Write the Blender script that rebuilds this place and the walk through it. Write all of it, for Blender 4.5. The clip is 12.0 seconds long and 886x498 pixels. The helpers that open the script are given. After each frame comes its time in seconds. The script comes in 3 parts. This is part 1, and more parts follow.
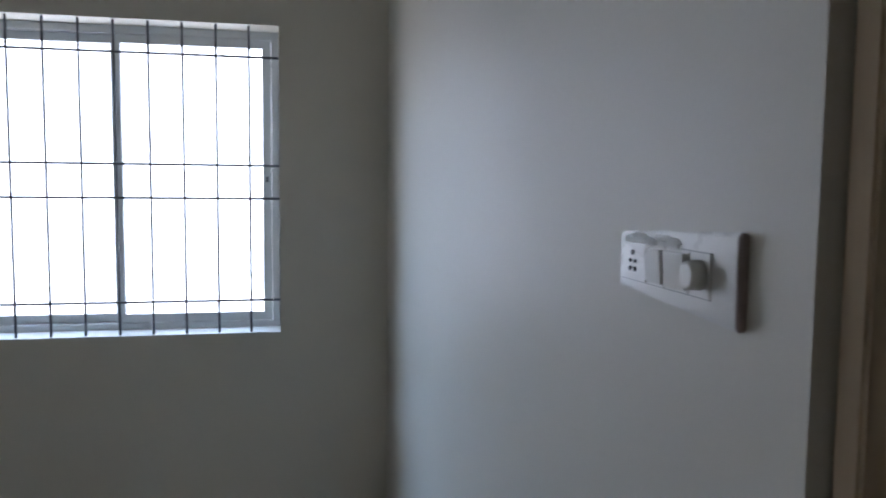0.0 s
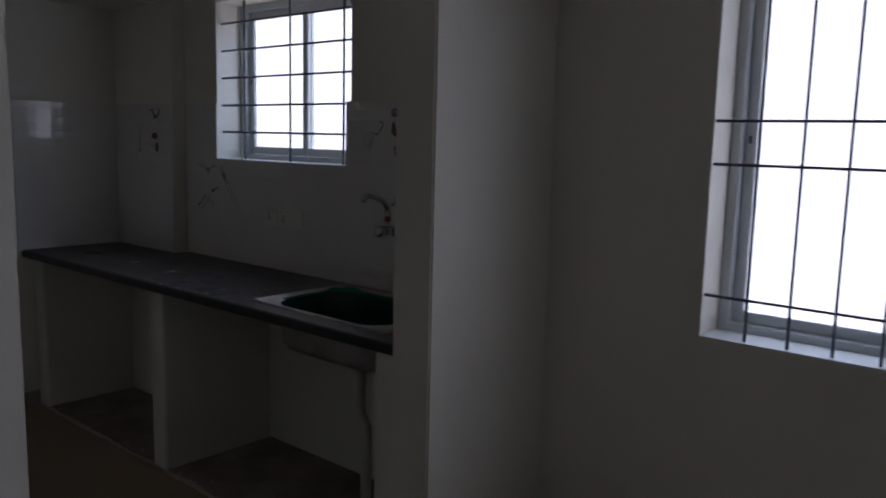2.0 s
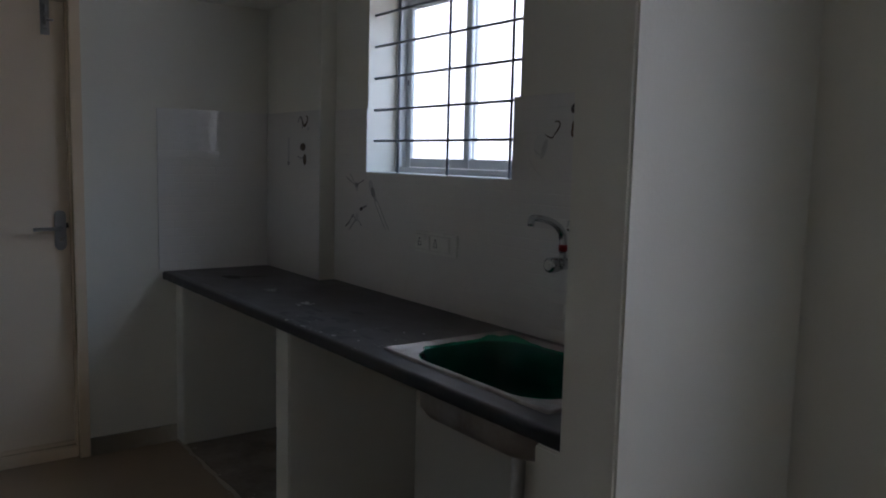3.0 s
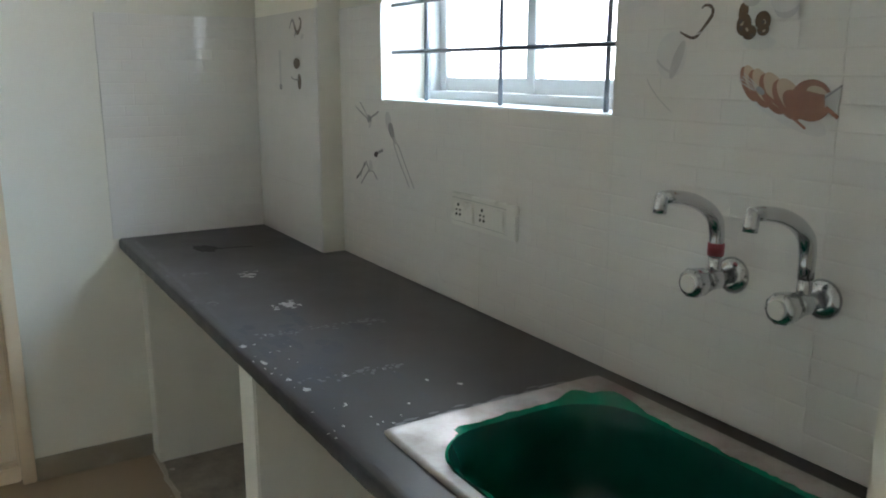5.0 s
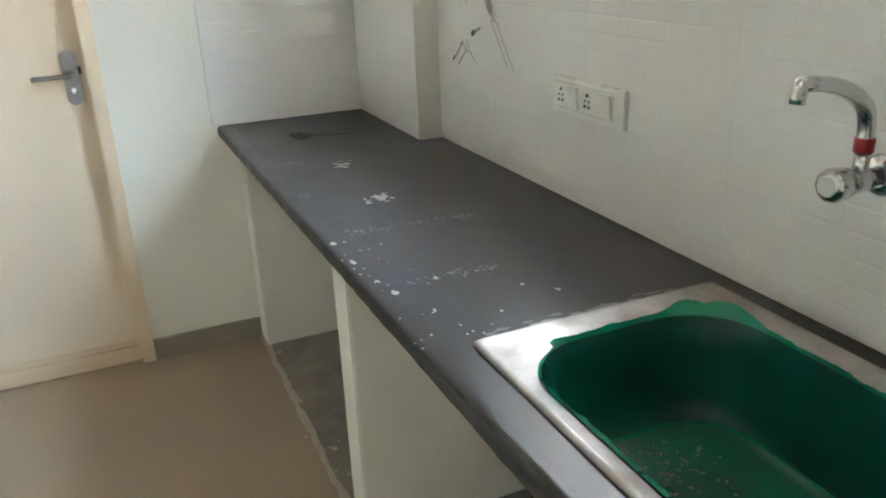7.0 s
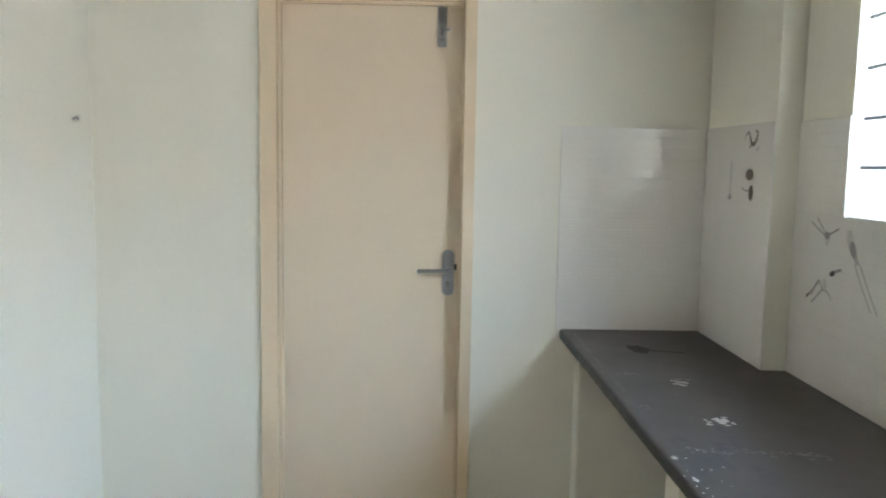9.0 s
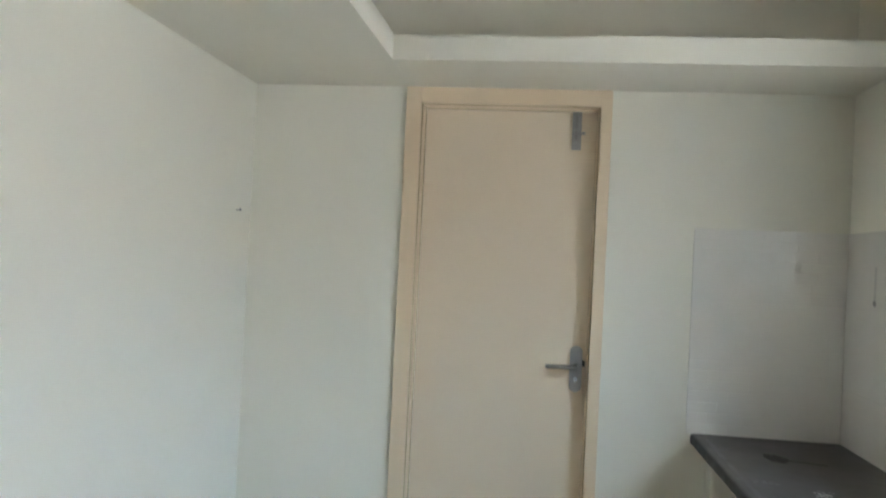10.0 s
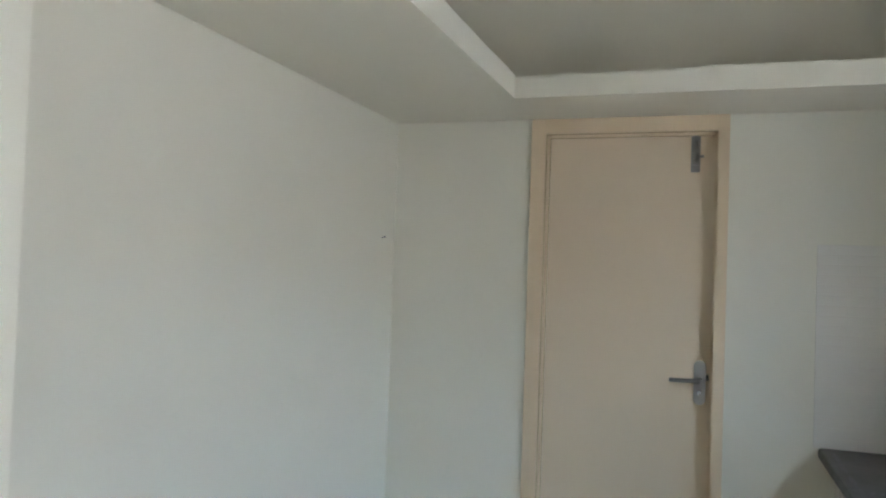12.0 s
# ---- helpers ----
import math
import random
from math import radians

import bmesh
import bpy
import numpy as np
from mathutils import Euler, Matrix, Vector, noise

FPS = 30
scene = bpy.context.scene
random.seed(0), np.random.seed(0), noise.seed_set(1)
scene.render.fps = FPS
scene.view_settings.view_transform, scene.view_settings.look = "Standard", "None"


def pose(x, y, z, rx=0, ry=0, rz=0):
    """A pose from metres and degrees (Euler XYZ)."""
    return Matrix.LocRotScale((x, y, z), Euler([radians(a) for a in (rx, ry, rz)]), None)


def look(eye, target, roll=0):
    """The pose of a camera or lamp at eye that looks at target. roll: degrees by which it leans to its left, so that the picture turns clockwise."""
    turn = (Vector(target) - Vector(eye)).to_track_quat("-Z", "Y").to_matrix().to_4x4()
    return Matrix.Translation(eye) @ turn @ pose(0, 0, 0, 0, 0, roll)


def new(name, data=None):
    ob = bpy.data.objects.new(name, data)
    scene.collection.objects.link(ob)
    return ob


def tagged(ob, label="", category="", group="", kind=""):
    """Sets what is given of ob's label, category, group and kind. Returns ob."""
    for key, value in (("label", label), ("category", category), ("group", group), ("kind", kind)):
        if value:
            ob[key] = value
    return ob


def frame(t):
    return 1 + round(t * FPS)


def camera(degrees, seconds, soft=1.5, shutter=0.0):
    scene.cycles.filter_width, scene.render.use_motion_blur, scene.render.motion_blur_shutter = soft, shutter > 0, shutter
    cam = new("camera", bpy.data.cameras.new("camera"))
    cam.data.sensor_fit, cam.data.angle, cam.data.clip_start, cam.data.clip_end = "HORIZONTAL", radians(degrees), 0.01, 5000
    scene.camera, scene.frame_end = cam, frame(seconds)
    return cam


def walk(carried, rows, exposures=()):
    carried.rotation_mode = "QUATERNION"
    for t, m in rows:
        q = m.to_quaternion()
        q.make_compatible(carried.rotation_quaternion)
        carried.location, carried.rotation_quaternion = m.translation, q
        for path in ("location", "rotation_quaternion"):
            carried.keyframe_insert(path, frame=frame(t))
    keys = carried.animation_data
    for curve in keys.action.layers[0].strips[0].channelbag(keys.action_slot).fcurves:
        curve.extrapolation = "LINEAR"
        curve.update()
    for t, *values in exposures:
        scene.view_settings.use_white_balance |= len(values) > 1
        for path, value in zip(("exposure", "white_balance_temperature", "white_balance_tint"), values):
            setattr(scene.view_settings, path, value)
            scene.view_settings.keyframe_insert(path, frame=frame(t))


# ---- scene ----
cam = camera(58.8, 12.0, 1.9, 0.2)
EXPOSURES = [(0, -2.43, 5640, 19), (0.5, -3.15, 5640, 21), (1.0, -3.47, 5750, 24), (1.5, -3.77, 5850, 27), (2.5, -3.62, 5900, 25), (3.0, -3.05, 5850, 21), (4.0, -1.75, 6000, 15),
             (4.8, -1.1, 6140, 11), (5.5, -0.3, 6300, 11), (6.5, 0.0, 6400, 12), (8.5, -0.28, 6500, 12), (9.0, -0.42, 6450, 12), (10.0, -0.76, 6400, 11), (11.0, -0.93, 6600, 13), (12.0, -1.18, 6400, 12)]
PATH = [
    (0, (0.043, 0.087, 1.449), (0.458, 2.036, 1.281), 0.6),
    (0.5, (0.009, 0.2, 1.436), (0.077, 2.19, 1.245), 0.5),
    (1, (0.051, 0.439, 1.465), (-0.536, 2.336, 1.222), -0.1),
    (1.5, (-0.004, 0.652, 1.426), (-1.021, 2.353, 1.158), 1.3),
    (2, (-0.231, 0.908, 1.432), (-1.516, 2.415, 1.157), 1.4),
    (2.5, (-0.475, 1.183, 1.404), (-1.949, 2.51, 1.145), 1.4),
    (3, (-0.737, 1.466, 1.369), (-2.344, 2.634, 1.145), 1.4),
    (5, (-1.616, 2.13, 1.391), (-3.278, 3.152, 0.951), 0.2),
    (5.5, (-1.69, 2.183, 1.387), (-3.337, 3.167, 0.822), -0.1),
    (6, (-1.709, 2.202, 1.379), (-3.378, 3.084, 0.718), -0.4),
    (6.5, (-1.713, 2.215, 1.383), (-3.389, 3.003, 0.629), -1.1),
    (6.7, (-1.713, 2.214, 1.389), (-3.393, 2.976, 0.618), -1.7),
    (8.5, (-1.654, 2.216, 1.411), (-3.619, 2.503, 1.169), -0.9),
    (9, (-1.578, 2.061, 1.438), (-3.566, 2.103, 1.22), 1.0),
    (9.5, (-1.518, 2.008, 1.432), (-3.505, 1.884, 1.247), 1.8),
    (10, (-1.482, 2.008, 1.417), (-3.465, 1.749, 1.443), 2.8),
    (10.5, (-1.467, 2.038, 1.447), (-3.402, 1.752, 1.864), 3.1),
    (11, (-1.463, 2.054, 1.478), (-3.387, 1.71, 1.899), 2.2),
    (11.5, (-1.413, 2.136, 1.421), (-3.336, 1.643, 1.663), 2.0),
    (12, (-1.234, 2.173, 1.432), (-3.127, 1.53, 1.487), 2.0),
]
walk(cam, [(t, look(eye, target, roll)) for t, eye, target, roll in PATH], EXPOSURES)

# ---- world and light ----
FLOOR, CEIL = -0.05, 2.90
world = bpy.data.worlds.new("sky")
scene.world = world
world.use_nodes = True
wn = world.node_tree
sky = wn.nodes.new("ShaderNodeTexSky")
sky.sky_type, sky.sun_disc = "NISHITA", False
sky.sun_elevation, sky.sun_rotation = radians(52), radians(200)
wn.nodes["Background"].inputs["Strength"].default_value = 0.12
wn.links.new(sky.outputs["Color"], wn.nodes["Background"].inputs["Color"])

sun = new("sun", bpy.data.lights.new("sun", "SUN"))
sun.data.energy, sun.data.angle, sun.data.color = 3.0, radians(0.5), (1.0, 0.95, 0.88)
sun.matrix_world = look((0, 0, 0), (0.2 * math.cos(radians(52)), 0.98 * math.cos(radians(52)), -math.sin(radians(52))))


def window_light(name, eye, target, w, h, power, colour):
    """Daylight for one window from one part of the outdoors."""
    lamp = new(name, bpy.data.lights.new(name, "AREA"))
    lamp.data.shape, lamp.data.size, lamp.data.size_y = "RECTANGLE", w, h
    lamp.data.energy, lamp.data.color = power, colour
    lamp.matrix_world = look(eye, target)
    return lamp


SKY, HAZE, EARTH = (0.42, 0.71, 1.0), (0.97, 0.98, 1.0), (1.0, 0.80, 0.54)
window_light("haze_hall", (-0.555, 3.52, 1.46), (-0.555, 0, 1.46), 1.5, 1.5, 105, HAZE)
window_light("sky_hall", (-0.555, 5.8, 3.8), (-0.555, 3.3, 1.5), 4.0, 2.2, 560, SKY)
window_light("earth_hall", (-0.555, 4.6, -0.7), (-0.555, 3.3, 1.4), 3.0, 1.6, 120, EARTH)
window_light("haze_kitchen", (-3.21, 3.52, 1.70), (-3.21, 0, 1.70), 1.25, 1.0, 54, HAZE)
window_light("sky_kitchen", (-2.8, 5.8, 3.5), (-3.21, 3.3, 1.7), 4.0, 2.2, 980, SKY)
window_light("earth_kitchen", (-3.21, 4.6, -0.4), (-3.21, 3.3, 1.7), 3.0, 1.6, 200, EARTH)


# ---- materials ----
def material(name, colour, rough=0.5, metal=0.0, spread=0.06, scale=6.0, bump=0.1, grain=90.0, stain=None, stain_at=0.62,
             coat=0.0, random_tint=0.0, stain_rough=None, stain_soft=0.12):
    """A surface with large soft variation, fine grain relief and, where given, stains of another colour."""
    m = bpy.data.materials.new(name)
    m.use_nodes = True
    n, l = m.node_tree.nodes, m.node_tree.links
    b = n["Principled BSDF"]
    b.inputs["Metallic"].default_value = metal
    b.inputs["Coat Weight"].default_value = coat
    co = n.new("ShaderNodeTexCoord")
    big = n.new("ShaderNodeTexNoise")
    big.inputs["Scale"].default_value, big.inputs["Detail"].default_value = scale, 4
    l.new(co.outputs["Object"], big.inputs["Vector"])
    fine = n.new("ShaderNodeTexNoise")
    fine.inputs["Scale"].default_value, fine.inputs["Detail"].default_value = grain, 3
    l.new(co.outputs["Object"], fine.inputs["Vector"])
    ramp = n.new("ShaderNodeMix")
    ramp.data_type = "RGBA"
    ramp.inputs["A"].default_value = (*[c * (1 - spread) for c in colour], 1)
    ramp.inputs["B"].default_value = (*[min(1, c * (1 + spread)) for c in colour], 1)
    l.new(big.outputs["Fac"], ramp.inputs["Factor"])
    out = ramp.outputs["Result"]
    if random_tint:
        info = n.new("ShaderNodeObjectInfo")
        hsv = n.new("ShaderNodeHueSaturation")
        mr = n.new("ShaderNodeMapRange")
        mr.inputs["To Min"].default_value, mr.inputs["To Max"].default_value = 1 - random_tint, 1 + random_tint
        l.new(info.outputs["Random"], mr.inputs["Value"])
        l.new(mr.outputs["Result"], hsv.inputs["Value"])
        l.new(out, hsv.inputs["Color"])
        out = hsv.outputs["Color"]
    if stain:
        sn = n.new("ShaderNodeTexNoise")
        sn.inputs["Scale"].default_value, sn.inputs["Detail"].default_value, sn.inputs["Roughness"].default_value = scale * 0.7, 8, 0.65
        l.new(co.outputs["Object"], sn.inputs["Vector"])
        sr = n.new("ShaderNodeMapRange")
        sr.inputs["From Min"].default_value, sr.inputs["From Max"].default_value = stain_at - stain_soft, stain_at + stain_soft
        l.new(sn.outputs["Fac"], sr.inputs["Value"])
        mx = n.new("ShaderNodeMix")
        mx.data_type = "RGBA"
        mx.inputs["B"].default_value = (*stain, 1)
        l.new(sr.outputs["Result"], mx.inputs["Factor"])
        l.new(out, mx.inputs["A"])
        out = mx.outputs["Result"]
    l.new(out, b.inputs["Base Color"])
    rr = n.new("ShaderNodeMapRange")
    rr.inputs["To Min"].default_value, rr.inputs["To Max"].default_value = rough * 0.8, min(1, rough * 1.2)
    l.new(big.outputs["Fac"], rr.inputs["Value"])
    rough_out = rr.outputs["Result"]
    if stain and stain_rough:
        rm = n.new("ShaderNodeMix")
        rm.inputs["B"].default_value = stain_rough
        l.new(sr.outputs["Result"], rm.inputs["Factor"])
        l.new(rough_out, rm.inputs["A"])
        rough_out = rm.outputs["Result"]
    l.new(rough_out, b.inputs["Roughness"])
    if bump:
        add = n.new("ShaderNodeMath")
        l.new(fine.outputs["Fac"], add.inputs[0])
        l.new(big.outputs["Fac"], add.inputs[1])
        bp = n.new("ShaderNodeBump")
        bp.inputs["Strength"].default_value, bp.inputs["Distance"].default_value = bump, 0.004
        l.new(add.outputs["Value"], bp.inputs["Height"])
        l.new(bp.outputs["Normal"], b.inputs["Normal"])
    return m


WALL = material("wall_paint", (0.79, 0.758, 0.665), 0.5, spread=0.04, scale=2.0, bump=0.12, grain=120)
CEILING = material("ceiling_paint", (0.72, 0.69, 0.61), 0.7, spread=0.04, scale=2.0, bump=0.12)
FLOOR_M = material("floor_tile", (0.37, 0.275, 0.185), 0.55, spread=0.06, scale=3.0, bump=0.03, stain=(0.35, 0.27, 0.19), stain_at=0.6)
CEMENT = material("rough_cement", (0.34, 0.29, 0.23), 0.9, spread=0.22, scale=9.0, bump=0.6, grain=40, stain=(0.21, 0.18, 0.155), stain_at=0.52)
MORTAR = material("pale_mortar", (0.50, 0.43, 0.34), 0.9, spread=0.2, scale=25.0, bump=0.5, grain=60)
SKIRT = material("skirting_tile", (0.33, 0.28, 0.21), 0.4, spread=0.08, scale=5.0, bump=0.03, stain=(0.42, 0.38, 0.31))
TILE = material("glazed_tile", (0.83, 0.80, 0.755), 0.06, spread=0.03, scale=9.0, bump=0.02, grain=30, random_tint=0.015, coat=0.6)
DOOR = material("door_enamel", (0.73, 0.60, 0.455), 0.42, spread=0.04, scale=2.5, bump=0.05, grain=60)
FRAME = material("frame_enamel", (0.76, 0.61, 0.44), 0.16, spread=0.05, scale=4.0, bump=0.06, grain=40)
GRANITE = material("dusty_black_granite", (0.025, 0.023, 0.023), 0.28, spread=0.20, scale=5.0, bump=0.03, grain=160, stain=(0.044, 0.037, 0.033), stain_at=0.46, stain_rough=0.42, stain_soft=0.22)
NOSING = material("granite_edge", (0.018, 0.016, 0.016), 0.42, spread=0.3, scale=20.0, bump=0.1, grain=70)
STEEL = material("brushed_steel", (0.45, 0.43, 0.41), 0.46, metal=1.0, spread=0.06, scale=12.0, bump=0.02, stain=(0.38, 0.345, 0.31), stain_at=0.52, stain_rough=0.7)
CHROME = material("chrome", (0.66, 0.67, 0.69), 0.17, metal=1.0, spread=0.03, bump=0.0)
DULL_STEEL = material("dull_steel", (0.33, 0.32, 0.32), 0.32, metal=1.0, spread=0.08, bump=0.02)
GREEN = material("green_film", (0.002, 0.075, 0.052), 0.22, spread=0.25, scale=14.0, bump=0.22, grain=30)
# the same film on the sink bottom, window light painted in as lighter green
GREEN_LIT_BED = material("green_film_lit_bed", (0.002, 0.15, 0.066), 0.30, spread=0.3, scale=12.0, bump=0.2, grain=30, stain=(0.012, 0.12, 0.062), stain_at=0.56)
GREEN_LIT_EDGE = material("green_film_lit_edge", (0.004, 0.19, 0.10), 0.18, spread=0.35, scale=24.0, bump=0.4, grain=30)
SMUDGE = material("dark_smudge", (0.024, 0.021, 0.020), 0.6, spread=0.2, scale=30.0, bump=0.1)
DEBRIS = material("dry_debris", (0.30, 0.28, 0.19), 0.9, spread=0.3, bump=0.2)
BAR = material("grille_paint", (0.13, 0.14, 0.16), 0.45, spread=0.15, scale=30.0, bump=0.05)
UPVC = material("window_frame", (0.70, 0.72, 0.72), 0.30, spread=0.03, bump=0.02)
SILL = material("sill_paint", (0.78, 0.77, 0.73), 0.5, spread=0.06, scale=9.0, bump=0.2)
PLASTIC = material("ivory_plastic", (0.78, 0.76, 0.70), 0.28, spread=0.02, bump=0.0)
SEAM = material("seam", (0.36, 0.35, 0.32), 0.6, spread=0.1, bump=0.0)
END_SHADE = material("plate_end_shade", (0.40, 0.32, 0.285), 0.5, spread=0.2, scale=30.0, bump=0.1)
DARK = material("dark_gap", (0.03, 0.028, 0.025), 0.6, spread=0.2, bump=0.0)
RED = material("red_band", (0.32, 0.018, 0.025), 0.35, spread=0.1, bump=0.0)
SPLASH = material("plaster_splash", (0.58, 0.57, 0.54), 0.6, spread=0.12, scale=40.0, bump=0.3)
SWIRL = material("thin_dust", (0.062, 0.062, 0.066), 0.5, spread=0.3, scale=50.0, bump=0.05)
DARK_BLOT = material("dark_granite_blot", (0.026, 0.024, 0.025), 0.32, spread=0.3, scale=30.0, bump=0.03)
DUST = material("pale_dust", (0.19, 0.19, 0.19), 0.6, spread=0.25, scale=60.0, bump=0.1)
PVC = material("pvc_pipe", (0.60, 0.58, 0.54), 0.4, spread=0.08, bump=0.05, stain=(0.35, 0.30, 0.24))
BROWN = material("brown_stain", (0.10, 0.065, 0.045), 0.5, spread=0.3, scale=40.0)
SKETCH = material("grey_print", (0.36, 0.34, 0.34), 0.22, spread=0.3, scale=60.0, bump=0.0)
PALE_PRINT = material("pale_grey_print", (0.62, 0.60, 0.58), 0.2, spread=0.12, scale=40.0, bump=0.0)
FAINT = material("faint_print", (0.745, 0.725, 0.695), 0.12, spread=0.08, scale=40.0, bump=0.0)
CUP = material("dark_cup_print", (0.13, 0.11, 0.115), 0.15, spread=0.15, scale=40.0, bump=0.0)
PEACH = material("peach_print", (0.60, 0.46, 0.34), 0.2, spread=0.12, scale=30.0, bump=0.0)
RUST = material("apple_print", (0.33, 0.155, 0.105), 0.2, spread=0.3, scale=30.0, bump=0.0)
NUT = material("nut_print", (0.16, 0.10, 0.06), 0.2, spread=0.4, scale=60.0, bump=0.0)
GROUND = material("ground", (0.30, 0.27, 0.22), 0.95, spread=0.2, scale=0.5, bump=0.4, grain=8)
GLASS = bpy.data.materials.new("window_glass")
GLASS.use_nodes = True
g = GLASS.node_tree.nodes["Principled BSDF"]
g.inputs["Transmission Weight"].default_value, g.inputs["Roughness"].default_value, g.inputs["IOR"].default_value = 1.0, 0.0, 1.45
g.inputs["Base Color"].default_value = (0.95, 0.97, 0.97, 1)


# ---- mesh helpers ----
def box(bm, x0, x1, y0, y1, z0, z1, bevel=0.0, mat=0):
    """One block, its edges rounded off by bevel."""
    part = bmesh.new()
    bmesh.ops.create_cube(part, size=1, matrix=Matrix.Translation(((x0 + x1) / 2, (y0 + y1) / 2, (z0 + z1) / 2)) @ Matrix.Diagonal((x1 - x0, y1 - y0, z1 - z0, 1)))
    if bevel:
        bmesh.ops.bevel(part, geom=part.edges[:], offset=bevel, segments=2, affect="EDGES")
    merge(bm, part, mat)


def merge(bm, part, mat=0):
    for f in part.faces:
        f.material_index = mat
    data = bpy.data.meshes.new("part")
    part.to_mesh(data)
    part.free()
    bm.from_mesh(data)
    bpy.data.meshes.remove(data)


def rod(bm, a, b, r0, r1=None, seg=16, mat=0):
    """A round bar from a to b."""
    a, b = Vector(a), Vector(b)
    part = bmesh.new()
    turn = (b - a).to_track_quat("Z", "Y").to_matrix().to_4x4()
    bmesh.ops.create_cone(part, cap_ends=True, segments=seg, radius1=r0, radius2=r0 if r1 is None else r1, depth=(b - a).length,
                          matrix=Matrix.Translation((a + b) / 2) @ turn)
    for f in part.faces:
        f.smooth = len(f.verts) == 4
    merge(bm, part, mat)


def tube(bm, pts, radii, seg=16, mat=0):
    """A round tube along points with a radius at each, closed at both ends."""
    part = bmesh.new()
    pts = [Vector(p) for p in pts]
    rings, side = [], None
    for i, p in enumerate(pts):
        d = (pts[min(i + 1, len(pts) - 1)] - pts[max(i - 1, 0)]).normalized()
        side = d.orthogonal().normalized() if side is None else (side - d * side.dot(d)).normalized()
        up = d.cross(side)
        r = radii[i] if hasattr(radii, "__len__") else radii
        rings.append([part.verts.new(p + side * (r * math.cos(2 * math.pi * k / seg)) + up * (r * math.sin(2 * math.pi * k / seg))) for k in range(seg)])
    for a, b in zip(rings, rings[1:]):
        for k in range(seg):
            part.faces.new((a[k], a[(k + 1) % seg], b[(k + 1) % seg], b[k])).smooth = True
    part.faces.new(rings[0][::-1])
    part.faces.new(rings[-1])
    merge(bm, part, mat)


def thing(name, bm, mats, parent=None, at=None):
    data = bpy.data.meshes.new(name)
    bmesh.ops.recalc_face_normals(bm, faces=bm.faces[:])
    bm.to_mesh(data)
    bm.free()
    for m in (mats if isinstance(mats, (list, tuple)) else [mats]):
        data.materials.append(m)
    ob = new(name, data)
    if parent:
        ob.parent = parent
    if at:
        ob.matrix_basis = at
    return ob


def blocks(name, mats, *boxes, bevel=0.0, parent=None):
    bm = bmesh.new()
    for b in boxes:
        box(bm, *b, bevel=bevel)
    return thing(name, bm, mats, parent)


def empty(name, m, label, category, group=""):
    ob = new(name)
    ob.empty_display_size = 0.05
    ob.matrix_basis = m
    return tagged(ob, label, category, group)


# ---- structure ----
WEST, EAST, NORTH, SOUTH = -4.576, 0.480, 3.205, -5.0
PIER_K, PIER_H = -1.858, -1.704          # kitchen and hall face of the dividing wall
OPEN_S, OPEN_N = 1.488, 2.586             # the way into the kitchen
KS = 0.80                                # south wall of the kitchen
KW = (-3.70, -2.718, 1.306, 2.075)        # kitchen window
HW = (-1.152, 0.058, 0.852, 2.037)       # hall window
N2 = NORTH + 0.22

ground = blocks("ground", GROUND, (-300, 300, N2 + 0.01, 400, -3.6, -3.4))
tagged(ground, "bare sunlit earth outside the building", "ground", kind="structure")
# glowing card added outdoors so that the windows burn out to white
GLARE = bpy.data.materials.new("backdrop_glow")
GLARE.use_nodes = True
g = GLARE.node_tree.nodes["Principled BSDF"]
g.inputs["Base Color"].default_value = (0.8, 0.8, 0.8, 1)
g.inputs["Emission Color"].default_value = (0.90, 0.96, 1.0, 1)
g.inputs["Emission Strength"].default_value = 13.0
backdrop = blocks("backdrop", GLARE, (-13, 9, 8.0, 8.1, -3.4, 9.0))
tagged(backdrop, "glowing white card standing in for daylight outside the windows", "backdrop", kind="structure")
floor = blocks("floor", FLOOR_M, (WEST - 0.15, EAST + 1.6, SOUTH - 0.15, N2, FLOOR - 0.15, FLOOR))
tagged(floor, "dusty beige-brown polished floor tiles", "floor", kind="structure")
ceiling = blocks("ceiling", CEILING, (WEST - 0.15, EAST + 1.6, SOUTH - 0.15, N2, CEIL, CEIL + 0.15))
tagged(ceiling, "plain off-white painted concrete ceiling", "ceiling", kind="structure")

bm = bmesh.new()
for x0, x1, z0, z1 in ((WEST - 0.15, KW[0], FLOOR, CEIL), (KW[0], KW[1], FLOOR, KW[2]), (KW[0], KW[1], KW[3], CEIL), (KW[1], HW[0], FLOOR, CEIL),
                       (HW[0], HW[1], FLOOR, HW[2]), (HW[0], HW[1], HW[3], CEIL), (HW[1], EAST + 1.6, FLOOR, CEIL)):
    box(bm, x0, x1, NORTH, N2, z0, z1)
bmesh.ops.remove_doubles(bm, verts=bm.verts[:], dist=0.0005)
wall_north = tagged(thing("wall_north", bm, WALL), "cream painted plaster wall with two barred windows", "wall", kind="structure")

DW = (1.430, 2.238, 2.10)                # back door: south and north side, top of the frame
wall_west = tagged(blocks("wall_west", WALL, (WEST - 0.15, WEST, KS - 0.15, DW[0] + 0.004, FLOOR, CEIL), (WEST - 0.15, WEST, DW[0] + 0.004, DW[1] - 0.004, DW[2] - 0.004, CEIL),
                          (WEST - 0.15, WEST, DW[1] - 0.004, NORTH, FLOOR, CEIL)), "cream painted plaster wall round a door", "wall", kind="structure")
wall_south_kitchen = tagged(blocks("wall_south_kitchen", WALL, (WEST, PIER_K, KS - 0.15, KS, FLOOR, CEIL)), "cream painted plaster wall with one nail", "wall", kind="structure")
bm = bmesh.new()
